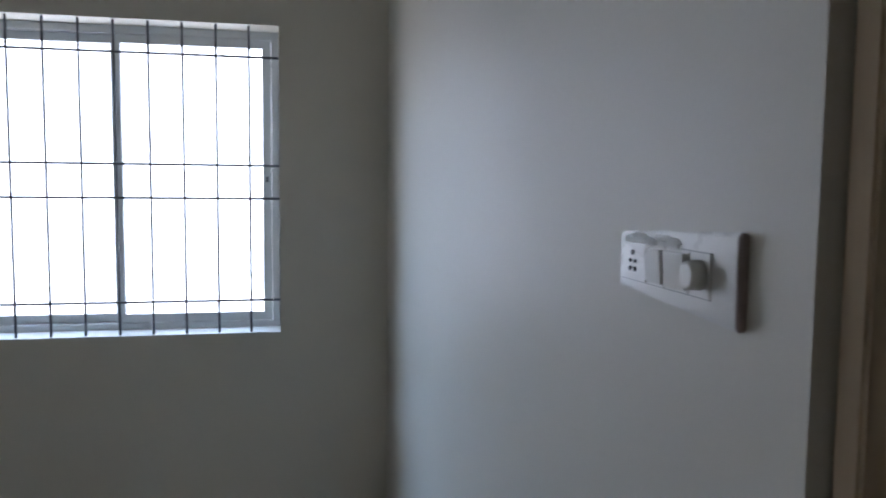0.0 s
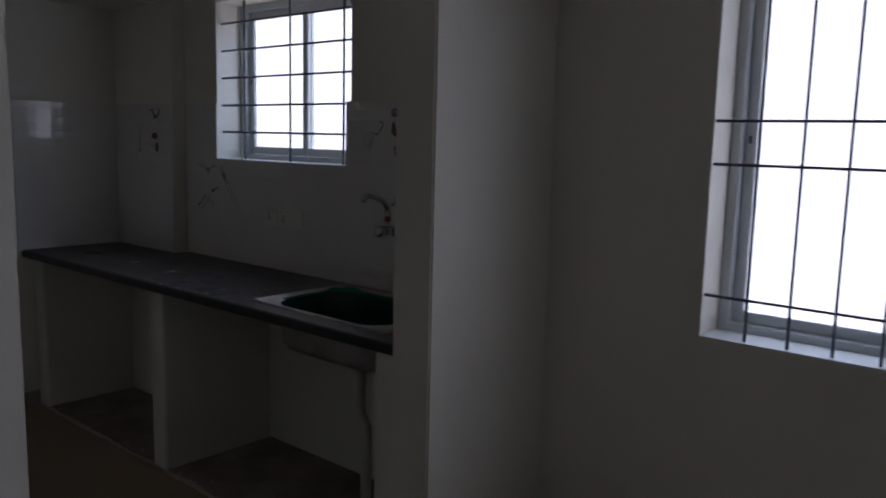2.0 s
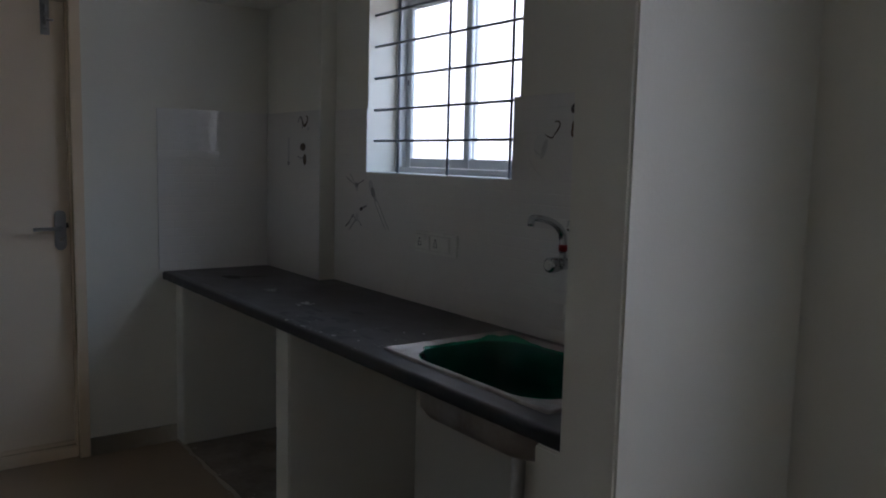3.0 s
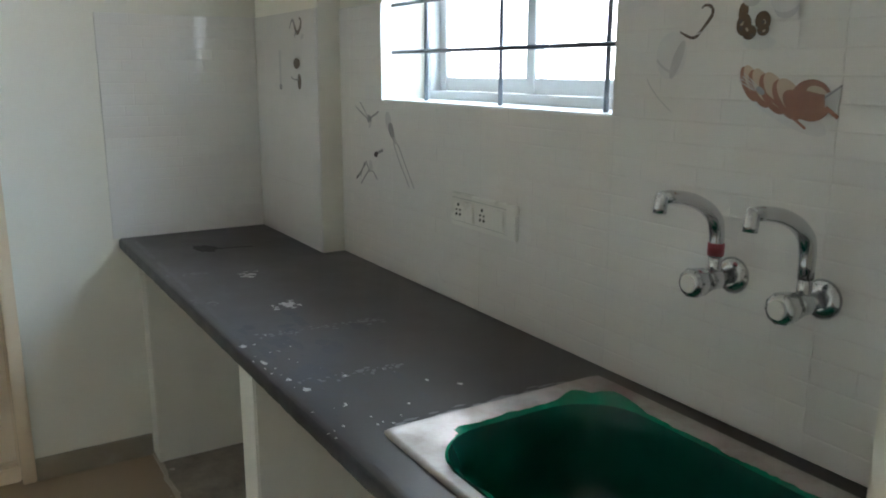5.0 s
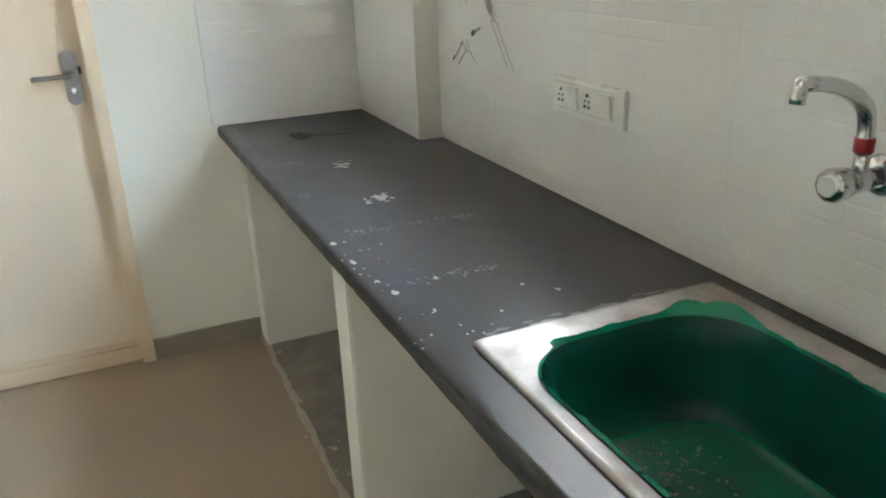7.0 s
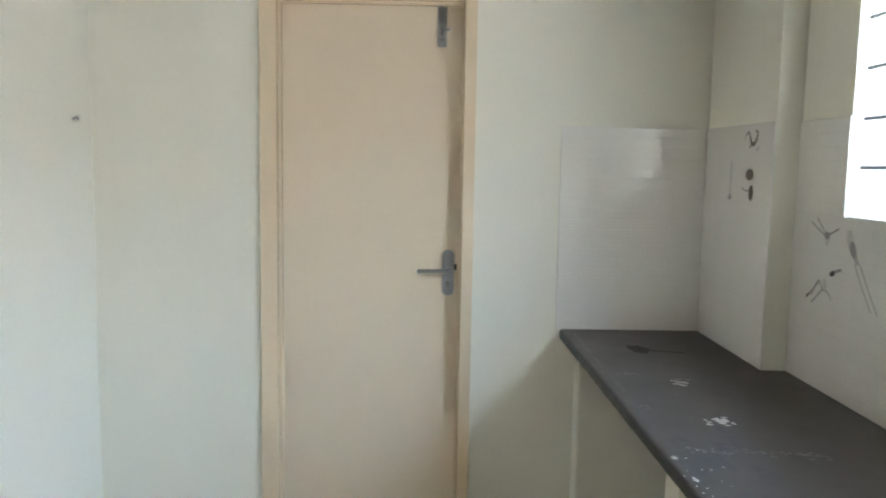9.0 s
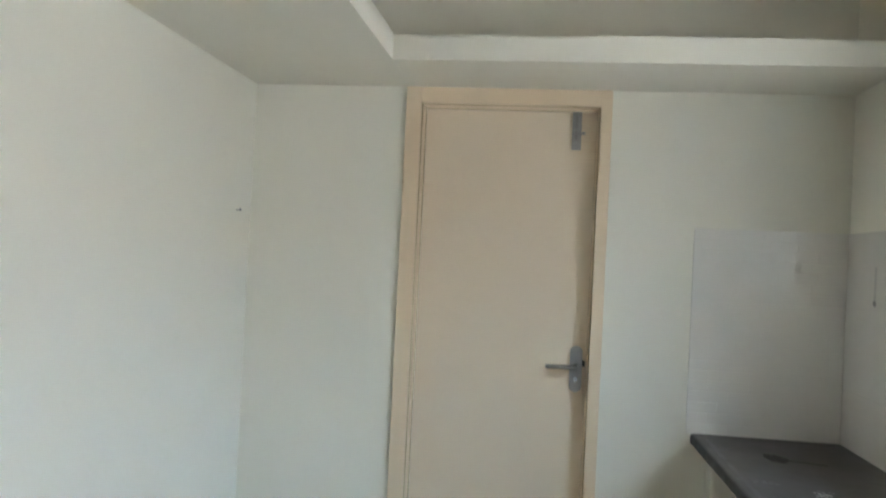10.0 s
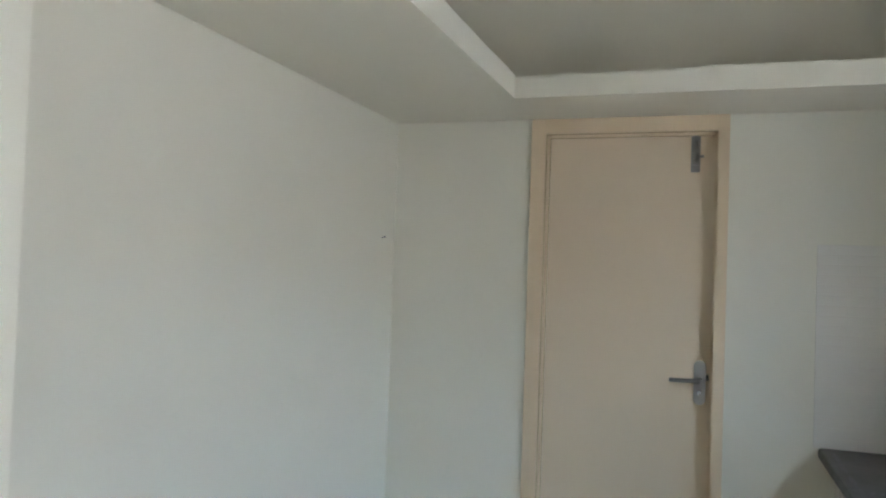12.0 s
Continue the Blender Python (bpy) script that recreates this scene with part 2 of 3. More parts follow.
lo, hi = [[bm.verts.new((x, y, z)) for x, y in ((PIER_K, SOUTH), (PIER_H, SOUTH), (PIER_H, OPEN_S - 0.020), (PIER_K, OPEN_S + 0.016))] for z in (FLOOR, CEIL)]
bm.faces.new(hi)
for k in range(4):
    bm.faces.new((lo[k], lo[(k + 1) % 4], hi[(k + 1) % 4], hi[k]))
box(bm, PIER_K, PIER_H, OPEN_N, NORTH, FLOOR, CEIL, 0.006)
box(bm, PIER_K + 0.002, PIER_H - 0.002, OPEN_S - 0.024, OPEN_N + 0.004, 2.12, CEIL)
wall_divider = tagged(thing("wall_divider", bm, WALL), "cream plastered dividing wall with a kitchen opening", "wall", kind="structure")
DE = (-0.24, 0.656, 2.10)
wall_east = tagged(blocks("wall_east", WALL, (EAST, EAST + 0.13, DE[1], NORTH, FLOOR, CEIL), (EAST, EAST + 0.13, DE[0], DE[1], DE[2], CEIL),
                          (EAST, EAST + 0.13, SOUTH, DE[0], FLOOR, CEIL)), "cream painted plaster wall beside a doorway", "wall", kind="structure")
wall_side_room = tagged(blocks("wall_side_room", WALL, (EAST + 1.45, EAST + 1.6, SOUTH, NORTH - 0.002, FLOOR, CEIL), (EAST + 0.13, EAST + 1.45, 1.6, 1.7, FLOOR, CEIL),
                               (EAST + 0.13, EAST + 1.45, -1.3, -1.2, FLOOR, CEIL)), "plain cream walls of an unlit room", "wall", kind="structure")
wall_south = tagged(blocks("wall_south", WALL, (PIER_K, EAST + 0.13, SOUTH - 0.15, SOUTH, FLOOR, CEIL)), "plain cream painted wall", "wall", kind="structure")

COL_X, COL_Y = -3.988, 3.127
column = tagged(blocks("column", WALL, (WEST, COL_X, COL_Y, NORTH, FLOOR, CEIL)), "shallow plastered corner column, tiled on its face", "column", kind="structure")

# loft slab along two walls, its lip a little uneven
LOFT = (-4.144, 1.452, 2.10, 2.187)
bm = bmesh.new()


def slab(bm, pts, z0, z1, wave, seed):
    """An outline extruded from z0 to z1; the upper edge waves a little."""
    rnd = random.Random(seed)
    n = len(pts)
    lo = [bm.verts.new((x, y, z0)) for x, y in pts]
    hi = [bm.verts.new((x, y, z1 + rnd.uniform(-wave, wave))) for x, y in pts]
    bm.faces.new(lo[::-1])
    bm.faces.new(hi)
    for i in range(n):
        bm.faces.new((lo[i], lo[(i + 1) % n], hi[(i + 1) % n], hi[i]))


inner = [(PIER_K - 0.001 - i * (PIER_K - LOFT[0]) / 16, LOFT[1]) for i in range(17)]
slab(bm, [(WEST + 0.001, KS + 0.001), (PIER_K - 0.001, KS + 0.001)] + inner + [(WEST + 0.001, LOFT[1])], LOFT[2], LOFT[3], 0.003, 3)
edge = [(LOFT[0], LOFT[1] + 0.0005 + i * (NORTH - LOFT[1]) / 14) for i in range(15)]
slab(bm, edge + [(WEST + 0.001, NORTH - 0.0005), (WEST + 0.001, LOFT[1] + 0.0005)], LOFT[2], LOFT[3], 0.003, 4)
loft = tagged(thing("loft_slab", bm, WALL), "cream painted concrete loft shelf under the ceiling", "loft shelf", kind="structure")

# skirting
SK = FLOOR + 0.085
skirt = tagged(blocks("baseboard", SKIRT, (WEST, WEST + 0.012, KS + 0.012, DW[0], FLOOR, SK), (WEST, WEST + 0.012, DW[1], 2.64, FLOOR, SK),
                      (WEST, PIER_K, KS, KS + 0.012, FLOOR, SK), (PIER_H, EAST, NORTH - 0.012, NORTH, FLOOR, SK),
                      (PIER_H, PIER_H + 0.012, OPEN_N + 0.004, NORTH - 0.012, FLOOR, SK), (PIER_H, PIER_H + 0.012, SOUTH, OPEN_S - 0.024, FLOOR, SK),
                      (EAST - 0.012, EAST, DE[1], NORTH - 0.012, FLOOR, SK), bevel=0.002), "brown-beige tile skirting along the walls", "skirting", kind="structure")


# ---- windows ----
def window(name, o, split, label, s):
    """A two-sash sliding window set back in its opening o = (x0, x1, z0, z1)."""
    x0, x1, z0, z1 = o
    ya, yb = 3.345, 3.405
    root = tagged(blocks(name, UPVC, (x0, x0 + 0.030, ya, yb, z0, z1), (x1 - 0.030, x1, ya, yb, z0, z1), (x0 + 0.030, x1 - 0.030, ya, yb, z0, z0 + 0.030),
                         (x0 + 0.030, x1 - 0.030, ya, yb, z1 - 0.030, z1), bevel=0.003), label, "window", kind="structure")
    for i, (a, b) in enumerate(((x0 + 0.031, split + s / 2), (split - s / 2, x1 - 0.031))):
        y0 = ya + 0.008 + 0.026 * (1 - i)
        s0, s1 = z0 + 0.031, z1 - 0.031
        sash = blocks("sash", UPVC, (a, a + s, y0, y0 + 0.022, s0, s1), (b - s, b, y0, y0 + 0.022, s0, s1), (a + s, b - s, y0, y0 + 0.022, s0, s0 + s),
                      (a + s, b - s, y0, y0 + 0.022, s1 - s, s1), bevel=0.003, parent=root)
        pane = blocks("pane", GLASS, (a + s, b - s, y0 + 0.009, y0 + 0.013, s0 + s, s1 - s), parent=sash)
        pane.visible_shadow = False
        latch_x = a + 0.017 if i == 0 else b - 0.017
        zl = (z0 + z1) / 2 + 0.01
        blocks("latch", BAR, (latch_x - 0.005, latch_x + 0.005, y0 - 0.005, y0, zl - 0.012, zl + 0.012), bevel=0.002, parent=sash)
    blocks("sill", SILL, (x0 + 0.001, x1 - 0.001, NORTH + 0.002, ya - 0.001, z0, z0 + 0.006), parent=root)
    return root


window_1 = window("window_1", HW, -0.558, "white two-pane sliding window in a deep opening", 0.034)
window_2 = window("window_2", KW, -3.198, "white two-pane sliding window in a deep opening", 0.038)


def grille(o, ups, levels, r, label, y):
    """A welded grille of round bars let into the opening."""
    x0, x1, z0, z1 = o
    root = empty("window_grille", pose(0, 0, 0), label, "window grille")
    for x in ups:
        bm = bmesh.new()
        rod(bm, (x, y, z0 + 0.001), (x, y, z1), r, seg=10)
        for z in levels:
            rod(bm, (x, y - 2 * r, z - 0.004), (x, y - 2 * r, z + 0.004), r * 1.5, seg=8)
        thing("upright_bar", bm, BAR, root)
    for z in levels:
        bm = bmesh.new()
        rod(bm, (x0 - 0.004, y - 2 * r, z), (x1 + 0.004, y - 2 * r, z), r, seg=10)
        thing("cross_bar", bm, BAR, root)
    return root


grille(HW, [-1.026 + 0.1215 * i for i in range(9)], (0.984, 1.380, 1.507, 1.918), 0.0048, "dark painted steel bar grille across the window", 3.232)
grille(KW, (-3.528, -3.178, -2.813), (1.445, 1.576, 1.710, 1.843, 1.975), 0.0055, "dark painted steel bar grille across the window", 3.25)


# ---- doors ----
def bolt(parent):
    bm = bmesh.new()
    box(bm, -0.018, 0.018, -0.006, 0.0, -0.085, 0.075, 0.001)
    rod(bm, (0, -0.013, -0.06), (0, -0.013, 0.085), 0.006)
    for z in (-0.05, 0.0, 0.05):
        box(bm, -0.014, 0.014, -0.021, -0.006, z - 0.008, z + 0.008, 0.003)
    rod(bm, (0, -0.013, -0.02), (0.032, -0.022, -0.022), 0.005)
    return thing("tower_bolt", bm, DULL_STEEL, parent)


def door(name, m, w, h, label, leaf=True, face=0.064):
    """A door in its frame, seen from its outside: x across, -y towards the viewer, the frame's front at y = 0."""
    root = tagged(new(name), label, "door", kind="structure")
    root.matrix_basis = m
    f, fr = face, 0.046
    bm = bmesh.new()
    for b in ((0, f, 0, h), (w - fr, w, 0, h)):
        box(bm, b[0], b[1], 0, 0.11, b[2], b[3], 0.004)
    box(bm, f - 0.003, w - fr + 0.003, 0.001, 0.11, h - 0.066, h - 0.0005, 0.004)
    box(bm, f, f + 0.012, 0.030, 0.067, 0, h - 0.066, 0.004)
    box(bm, w - fr - 0.008, w - fr, 0.040, 0.067, 0, h - 0.066, 0.003)
    box(bm, f + 0.012, w - fr - 0.008, 0.030, 0.067, h - 0.078, h - 0.066, 0.004)
    thing("frame", bm, FRAME, root)
    if not leaf:
        return root, None
    bm = bmesh.new()
    box(bm, f + 0.003, w - fr - 0.003, 0.064, 0.099, 0.006, h - 0.068, 0.002)
    leaf = thing("leaf", bm, DOOR, root)
    bm = bmesh.new()
    box(bm, f, w - fr, 0.030, 0.066, 0.0, 0.058, 0.006)
    box(bm, f + 0.014, w - fr - 0.010, 0.052, 0.0635, 0.056, 0.078, 0.004)
    thing("threshold", bm, FRAME, root)
    return root, leaf


root, leaf = door("door_1", pose(WEST + 0.016, DW[0], FLOOR, 0, 0, 90), DW[1] - DW[0], DW[2] - FLOOR, "cream enamelled flush door, closed, in a glossy frame")
hx, hz = 2.146 - DW[0], 1.012 - FLOOR
bm = bmesh.new()
part = bmesh.new()
bmesh.ops.create_circle(part, cap_ends=True, segments=32, radius=0.024)
for v in part.verts:
    v.co.y += 0.066 if v.co.y > 0 else -0.066
ext = bmesh.ops.extrude_face_region(part, geom=part.faces[:])
for v in ext["geom"]:
    if isinstance(v, bmesh.types.BMVert):
        v.co.z += 0.008
bmesh.ops.transform(part, matrix=pose(hx, 0.064, hz, 90), verts=part.verts[:])
merge(bm, part)
rod(bm, (hx, 0.061, hz + 0.012), (hx, 0.008, hz + 0.012), 0.010)
tube(bm, [(hx, 0.010, hz + 0.012), (hx - 0.02, 0.006, hz + 0.012), (hx - 0.06, 0.007, hz + 0.011), (hx - 0.118, 0.009, hz + 0.010)], [0.010, 0.009, 0.008, 0.008])
handle = thing("handle", bm, DULL_STEEL, leaf)
bm = bmesh.new()
rod(bm, (hx, 0.0565, hz - 0.040), (hx, 0.053, hz - 0.040), 0.008)
box(bm, hx - 0.003, hx + 0.003, 0.052, 0.0545, hz - 0.052, hz - 0.040)
thing("key_plate", bm, CHROME, leaf)
b = bolt(leaf)
b.matrix_basis = pose(2.108 - DW[0], 0.063, 1.958 - FLOOR)
bm = bmesh.new()
box(bm, hx + 0.022, hx + 0.034, 0.058, 0.066, hz + 0.010, hz + 0.034, 0.001)
thing("latch_hole", bm, DARK, leaf)
tagged(b, "dull steel sliding tower bolt")
door("door_2", pose(EAST + 0.020, DE[1] - 0.004, FLOOR, 0, 0, -90), DE[1] - DE[0] - 0.008, DE[2] - FLOOR - 0.004, "cream enamelled door frame, open to an unlit room", False, 0.034)

# ---- kitchen counter ----
CT, CB = 0.803, 0.765
FRONT = 2.599
SINK = (-2.70, -1.985, 2.678, 3.155)
counter = empty("kitchen_counter", pose(-3.2, 2.9, FLOOR), "dusty black granite counter on white masonry supports", "counter")


def part_of(root, name, bm, mats):
    """A part built in the world's own places, hung under root."""
    bmesh.ops.transform(bm, matrix=root.matrix_basis.inverted(), verts=bm.verts[:])
    return thing(name, bm, mats, root)


bm = bmesh.new()
h0, h1, h2, h3 = SINK[0] + 0.02, SINK[1] - 0.02, SINK[2] + 0.02, SINK[3] - 0.02
for b in ((WEST, COL_X, FRONT + 0.03, COL_Y), (COL_X, h0, FRONT + 0.03, NORTH), (h0, h1, FRONT + 0.03, h2), (h0, h1, h3, NORTH), (h1, PIER_K, FRONT + 0.03, NORTH)):
    box(bm, *b, CB, CT)
part_of(counter, "slab", bm, GRANITE)
bm = bmesh.new()
prof = [(FRONT + 0.03, CT)] + [(FRONT + 0.012 - 0.012 * math.sin(a), CT - 0.012 + 0.012 * math.cos(a)) for a in [i * math.pi / 8 for i in range(5)]] + \
       [(FRONT + 0.006 - 0.006 * math.cos(a), CB + 0.006 - 0.006 * math.sin(a)) for a in [i * math.pi / 8 for i in range(5)]] + [(FRONT + 0.03, CB)]
rnd = random.Random(7)
steps, rings = 90, []
for i in range(steps + 1):
    x = WEST + (PIER_K - WEST) * i / steps
    d = rnd.uniform(-0.0012, 0.0012)
    rings.append([bm.verts.new((x, y + (d + 0.024 * (i / steps) - 0.015 if y < FRONT + 0.02 else 0), z)) for y, z in prof])
for a, b in zip(rings, rings[1:]):
    for k in range(len(prof) - 1):
        bm.faces.new((a[k], a[k + 1], b[k + 1], b[k])).smooth = True
for f in bm.faces:
    f.normal_update()
    f.material_index = 1 if abs(f.normal.z) > 0.8 else 0
part_of(counter, "nosing", bm, [NOSING, GRANITE])
for x0, x1, y0 in ((WEST, -4.470, 2.645), (-3.392, -3.282, 2.645), (-1.945, PIER_K, 2.600)):
    bm = bmesh.new()
    box(bm, x0, x1, y0, COL_Y if x1 < COL_X else NORTH, FLOOR, CB, 0.005)
    part_of(counter, "support", bm, WALL)

# rough cement bed under the counter with a broken edge
bm = bmesh.new()
rnd = random.Random(11)
n = 70
pts = [(WEST + (PIER_K - WEST) * i / n, 2.652 + rnd.uniform(-0.005, 0.005) + 0.004 * math.sin(i * 0.7)) for i in range(n + 1)]
slab(bm, pts + [(PIER_K, NORTH), (WEST, NORTH)], FLOOR + 0.001, FLOOR + 0.008, 0.001, 12)
tagged(thing("cement_bed", bm, CEMENT), "rough grey cement floor patch under the counter", "floor", kind="structure")
bm = bmesh.new()
rnd = random.Random(5)
front = [(x, 2.632 + rnd.uniform(-0.005, 0.005)) for x, y in pts]
slab(bm, front + [(x, y - 0.0005) for x, y in reversed(pts)], FLOOR + 0.001, FLOOR + 0.005, 0.001, 13)
tagged(thing("mortar_line", bm, MORTAR), "pale mortar line along the cement patch", "mortar", kind="structure")
bm = bmesh.new()
for i in range(70):
    x, y, s = rnd.uniform(WEST + 0.15, PIER_K - 0.1), 2.66 + rnd.gauss(0, 0.02), rnd.uniform(0.003, 0.009)
    part = bmesh.new()
    bmesh.ops.create_icosphere(part, subdivisions=1, radius=s, matrix=Matrix.Translation((x, y, FLOOR + 0.008 + s * 0.2)) @ Matrix.Diagonal((1, rnd.uniform(0.6, 1.3), 0.5, 1)))
    merge(bm, part)
tagged(thing("cement_crumbs", bm, MORTAR), "pale mortar crumbs along the rough floor edge", "rubble", kind="stuff")


# ---- sink ----
def ring(bm, x0, x1, y0, y1, r, z, wave=None, seg=10):
    """A rounded rectangle of verts at height z."""
    out = []
    for cx, cy, a0 in ((x1 - r, y1 - r, 0), (x0 + r, y1 - r, 90), (x0 + r, y0 + r, 180), (x1 - r, y0 + r, 270)):
        for i in range(seg + 1):
            a = radians(a0 + 90 * i / seg)
            out.append(Vector((cx + r * math.cos(a), cy + r * math.sin(a), z)))
    full = []
    for i, p in enumerate(out):
        q = out[(i + 1) % len(out)]
        full.append(p)
        if (q - p).length > 0.05:
            k = int((q - p).length / 0.025)
            full += [p.lerp(q, j / k) for j in range(1, k)]
    return full


def loft_rings(bm, rows, cap=False):
    """Faces between rings of equal length."""
    vs = [[bm.verts.new(p) for p in row] for row in rows]
    for a, b in zip(vs, vs[1:]):
        for k in range(len(a)):
            bm.faces.new((a[k], a[(k + 1) % len(a)], b[(k + 1) % len(a)], b[k])).smooth = True
    if cap:
        bm.faces.new(vs[-1])
    return vs


def evened(pts, n, x, y):
    """n points round the closed line pts, at even angles about (x, y)."""
    out = []
    for k in range(n):
        a = 2 * math.pi * k / n
        d = Vector((math.cos(a), math.sin(a), 0))
        best = None
        for p, q in zip(pts, pts[1:] + pts[:1]):
            ex, ey = q.x - p.x, q.y - p.y
            den = d.x * ey - d.y * ex
            if abs(den) < 1e-12:
                continue
            s = ((p.x - x) * ey - (p.y - y) * ex) / den
            u = ((p.x - x) * d.y - (p.y - y) * d.x) / den
            if s > 0 and -1e-6 <= u <= 1 + 1e-6:
                best = s
        out.append(Vector((x + d.x * best, y + d.y * best, pts[0].z)))
    return out


sink = empty("kitchen_sink", pose((SINK[0] + SINK[1]) / 2, (SINK[2] + SINK[3]) / 2, CT), "steel sink still wrapped in torn green film", "sink")
SX, SY, NS = (SINK[0] + SINK[1]) / 2, (SINK[2] + SINK[3]) / 2, 160


def sring(inset, r, z, dx=0.0):
    """A ring of the sink; the bowl sits a little towards the front of the rim."""
    k = 0.0 if inset < 0.02 else 1.0
    return evened(ring(None, SINK[0] + inset + dx + 0.008 * k, SINK[1] - inset - dx - 0.008 * k, SINK[2] + inset - 0.010 * k, SINK[3] - inset - 0.010 * k, r + 0.032 * k, z), NS, SX, SY)


bm = bmesh.new()
loft_rings(bm, [sring(0.0, 0.010, CT + 0.0005), sring(0.001, 0.010, CT + 0.006), sring(0.006, 0.010, CT + 0.009), sring(0.012, 0.012, CT + 0.006),
                sring(0.034, 0.075, CT + 0.005, 0.012), sring(0.042, 0.085, CT + 0.001, 0.014)])
part_of(sink, "rim", bm, STEEL)
BOT = 0.628
bm = bmesh.new()
loft_rings(bm, [sring(0.041, 0.085, CT, 0.010), sring(0.042, 0.085, CT - 0.02, 0.010), sring(0.048, 0.085, BOT + 0.03, 0.014), sring(0.060, 0.085, BOT + 0.008, 0.018),
                sring(0.085, 0.075, BOT - 0.004, 0.020)], cap=True)
part_of(sink, "bowl", bm, STEEL)
bm = bmesh.new()
rnd = random.Random(21)
rag = sring(0.044, 0.030, CT + 0.0075, 0.004)
wob = 0.0
for k, p in enumerate(rag):
    wob = 0.75 * wob + rnd.uniform(-0.006, 0.006)
    a = 2 * math.pi * k / NS
    d = Vector((SX - p.x, SY - p.y, 0)).normalized()
    tear = 0.016 * max(0, math.cos(a - 2.52)) ** 90 + 0.010 * max(0, math.cos(a - 2.72)) ** 200 - 0.012 * max(0, math.cos(a - 2.62)) ** 300
    p -= d * (wob * 0.45 + tear - 0.002)
    p.z += rnd.uniform(0, 0.002) + max(0, tear) * 0.5
    # along the front the film has slipped down inside the bowl
    slip = min(1, max(0, (2.79 - p.y) / 0.03))
    p += d * 0.010 * slip
    p.z -= 0.0115 * slip
rows = [rag]
for inset, r, z, dx, w in ((0.046, 0.084, CT + 0.001, 0.013, 0.0015), (0.050, 0.084, CT - 0.014, 0.016, 0.002), (0.056, 0.084, CT - 0.06, 0.020, 0.0026), (0.063, 0.082, BOT + 0.04, 0.024, 0.0024),
                           (0.072, 0.078, BOT + 0.012, 0.028, 0.0014), (0.076, 0.074, BOT + 0.0075, 0.030, 0.0008)):
    row = sring(inset, r, z, dx)
    for p in row:
        d = Vector((SX - p.x, SY - p.y, 0)).normalized()
        p += d * (w * noise.noise(p * 28) + 0.6 * w * noise.noise(p * 70))
    rows.append(row)
loft_rings(bm, rows[1:])
part_of(sink, "film", bm, GREEN)["label"] = "torn glossy green protective film"
bm = bmesh.new()
bed = [rows[-1]] + [[Vector((SX + (p.x - SX) * u, SY + (p.y - SY) * u, BOT + z + 0.0012 * noise.noise(Vector((p.x * u, p.y * u, 0)) * 30))) for p in rows[-1]]
                    for u, z in ((0.975, 0.0105), (0.955, 0.0075), (0.80, 0.006), (0.60, 0.0055), (0.40, 0.0055), (0.20, 0.005), (0.03, 0.005))]
loft_rings(bm, bed, cap=True)
# bright line round the crease: a highlight put into the colour
for f in bm.faces[:2 * NS]:
    f.material_index = 1
part_of(sink, "film_bed", bm, [GREEN_LIT_BED, GREEN_LIT_EDGE])["label"] = "green sink-bottom film, window light painted into its colour"
# the torn edge repeats the film in lighter green for the light it catches
bm = bmesh.new()
loft_rings(bm, rows[:2])
part_of(sink, "film_edge", bm, GREEN_LIT_EDGE)["label"] = "torn green film edge, painted bright where light catches it"
bm = bmesh.new()
rod(bm, (SX, SY, BOT - 0.05), (SX, SY, BOT - 0.004), 0.045)
tube(bm, [(SX, SY, BOT - 0.05), (SX, SY, BOT - 0.16), (SX + 0.02, SY - 0.02, BOT - 0.22), (SX + 0.10, SY - 0.06, BOT - 0.26), (SX + 0.12, SY - 0.08, BOT - 0.34), (SX + 0.12, SY - 0.08, FLOOR + 0.008)], 0.02)
part_of(sink, "waste_pipe", bm, PVC)
bm = bmesh.new()
rnd = random.Random(31)
for i in range(170):
    x, y = rnd.gauss(SX - 0.17, 0.07), rnd.gauss(SY - 0.03, 0.06)
    if SINK[0] + 0.14 < x < SINK[1] - 0.14 and SINK[2] + 0.13 < y < SINK[3] - 0.13:
        a, s = rnd.uniform(0, 180), rnd.uniform(0.0015, 0.006)
        part = bmesh.new()
        bmesh.ops.create_icosphere(part, subdivisions=1, radius=1, matrix=pose(x, y, BOT + 0.0068, 0, 0, a) @ Matrix.Diagonal((s, s * rnd.uniform(0.2, 0.5), 0.0012, 1)))
        merge(bm, part)
tagged(thing("sink_debris", bm, DEBRIS), "dry straw-coloured chips lying on the sink bottom", "debris", kind="stuff")


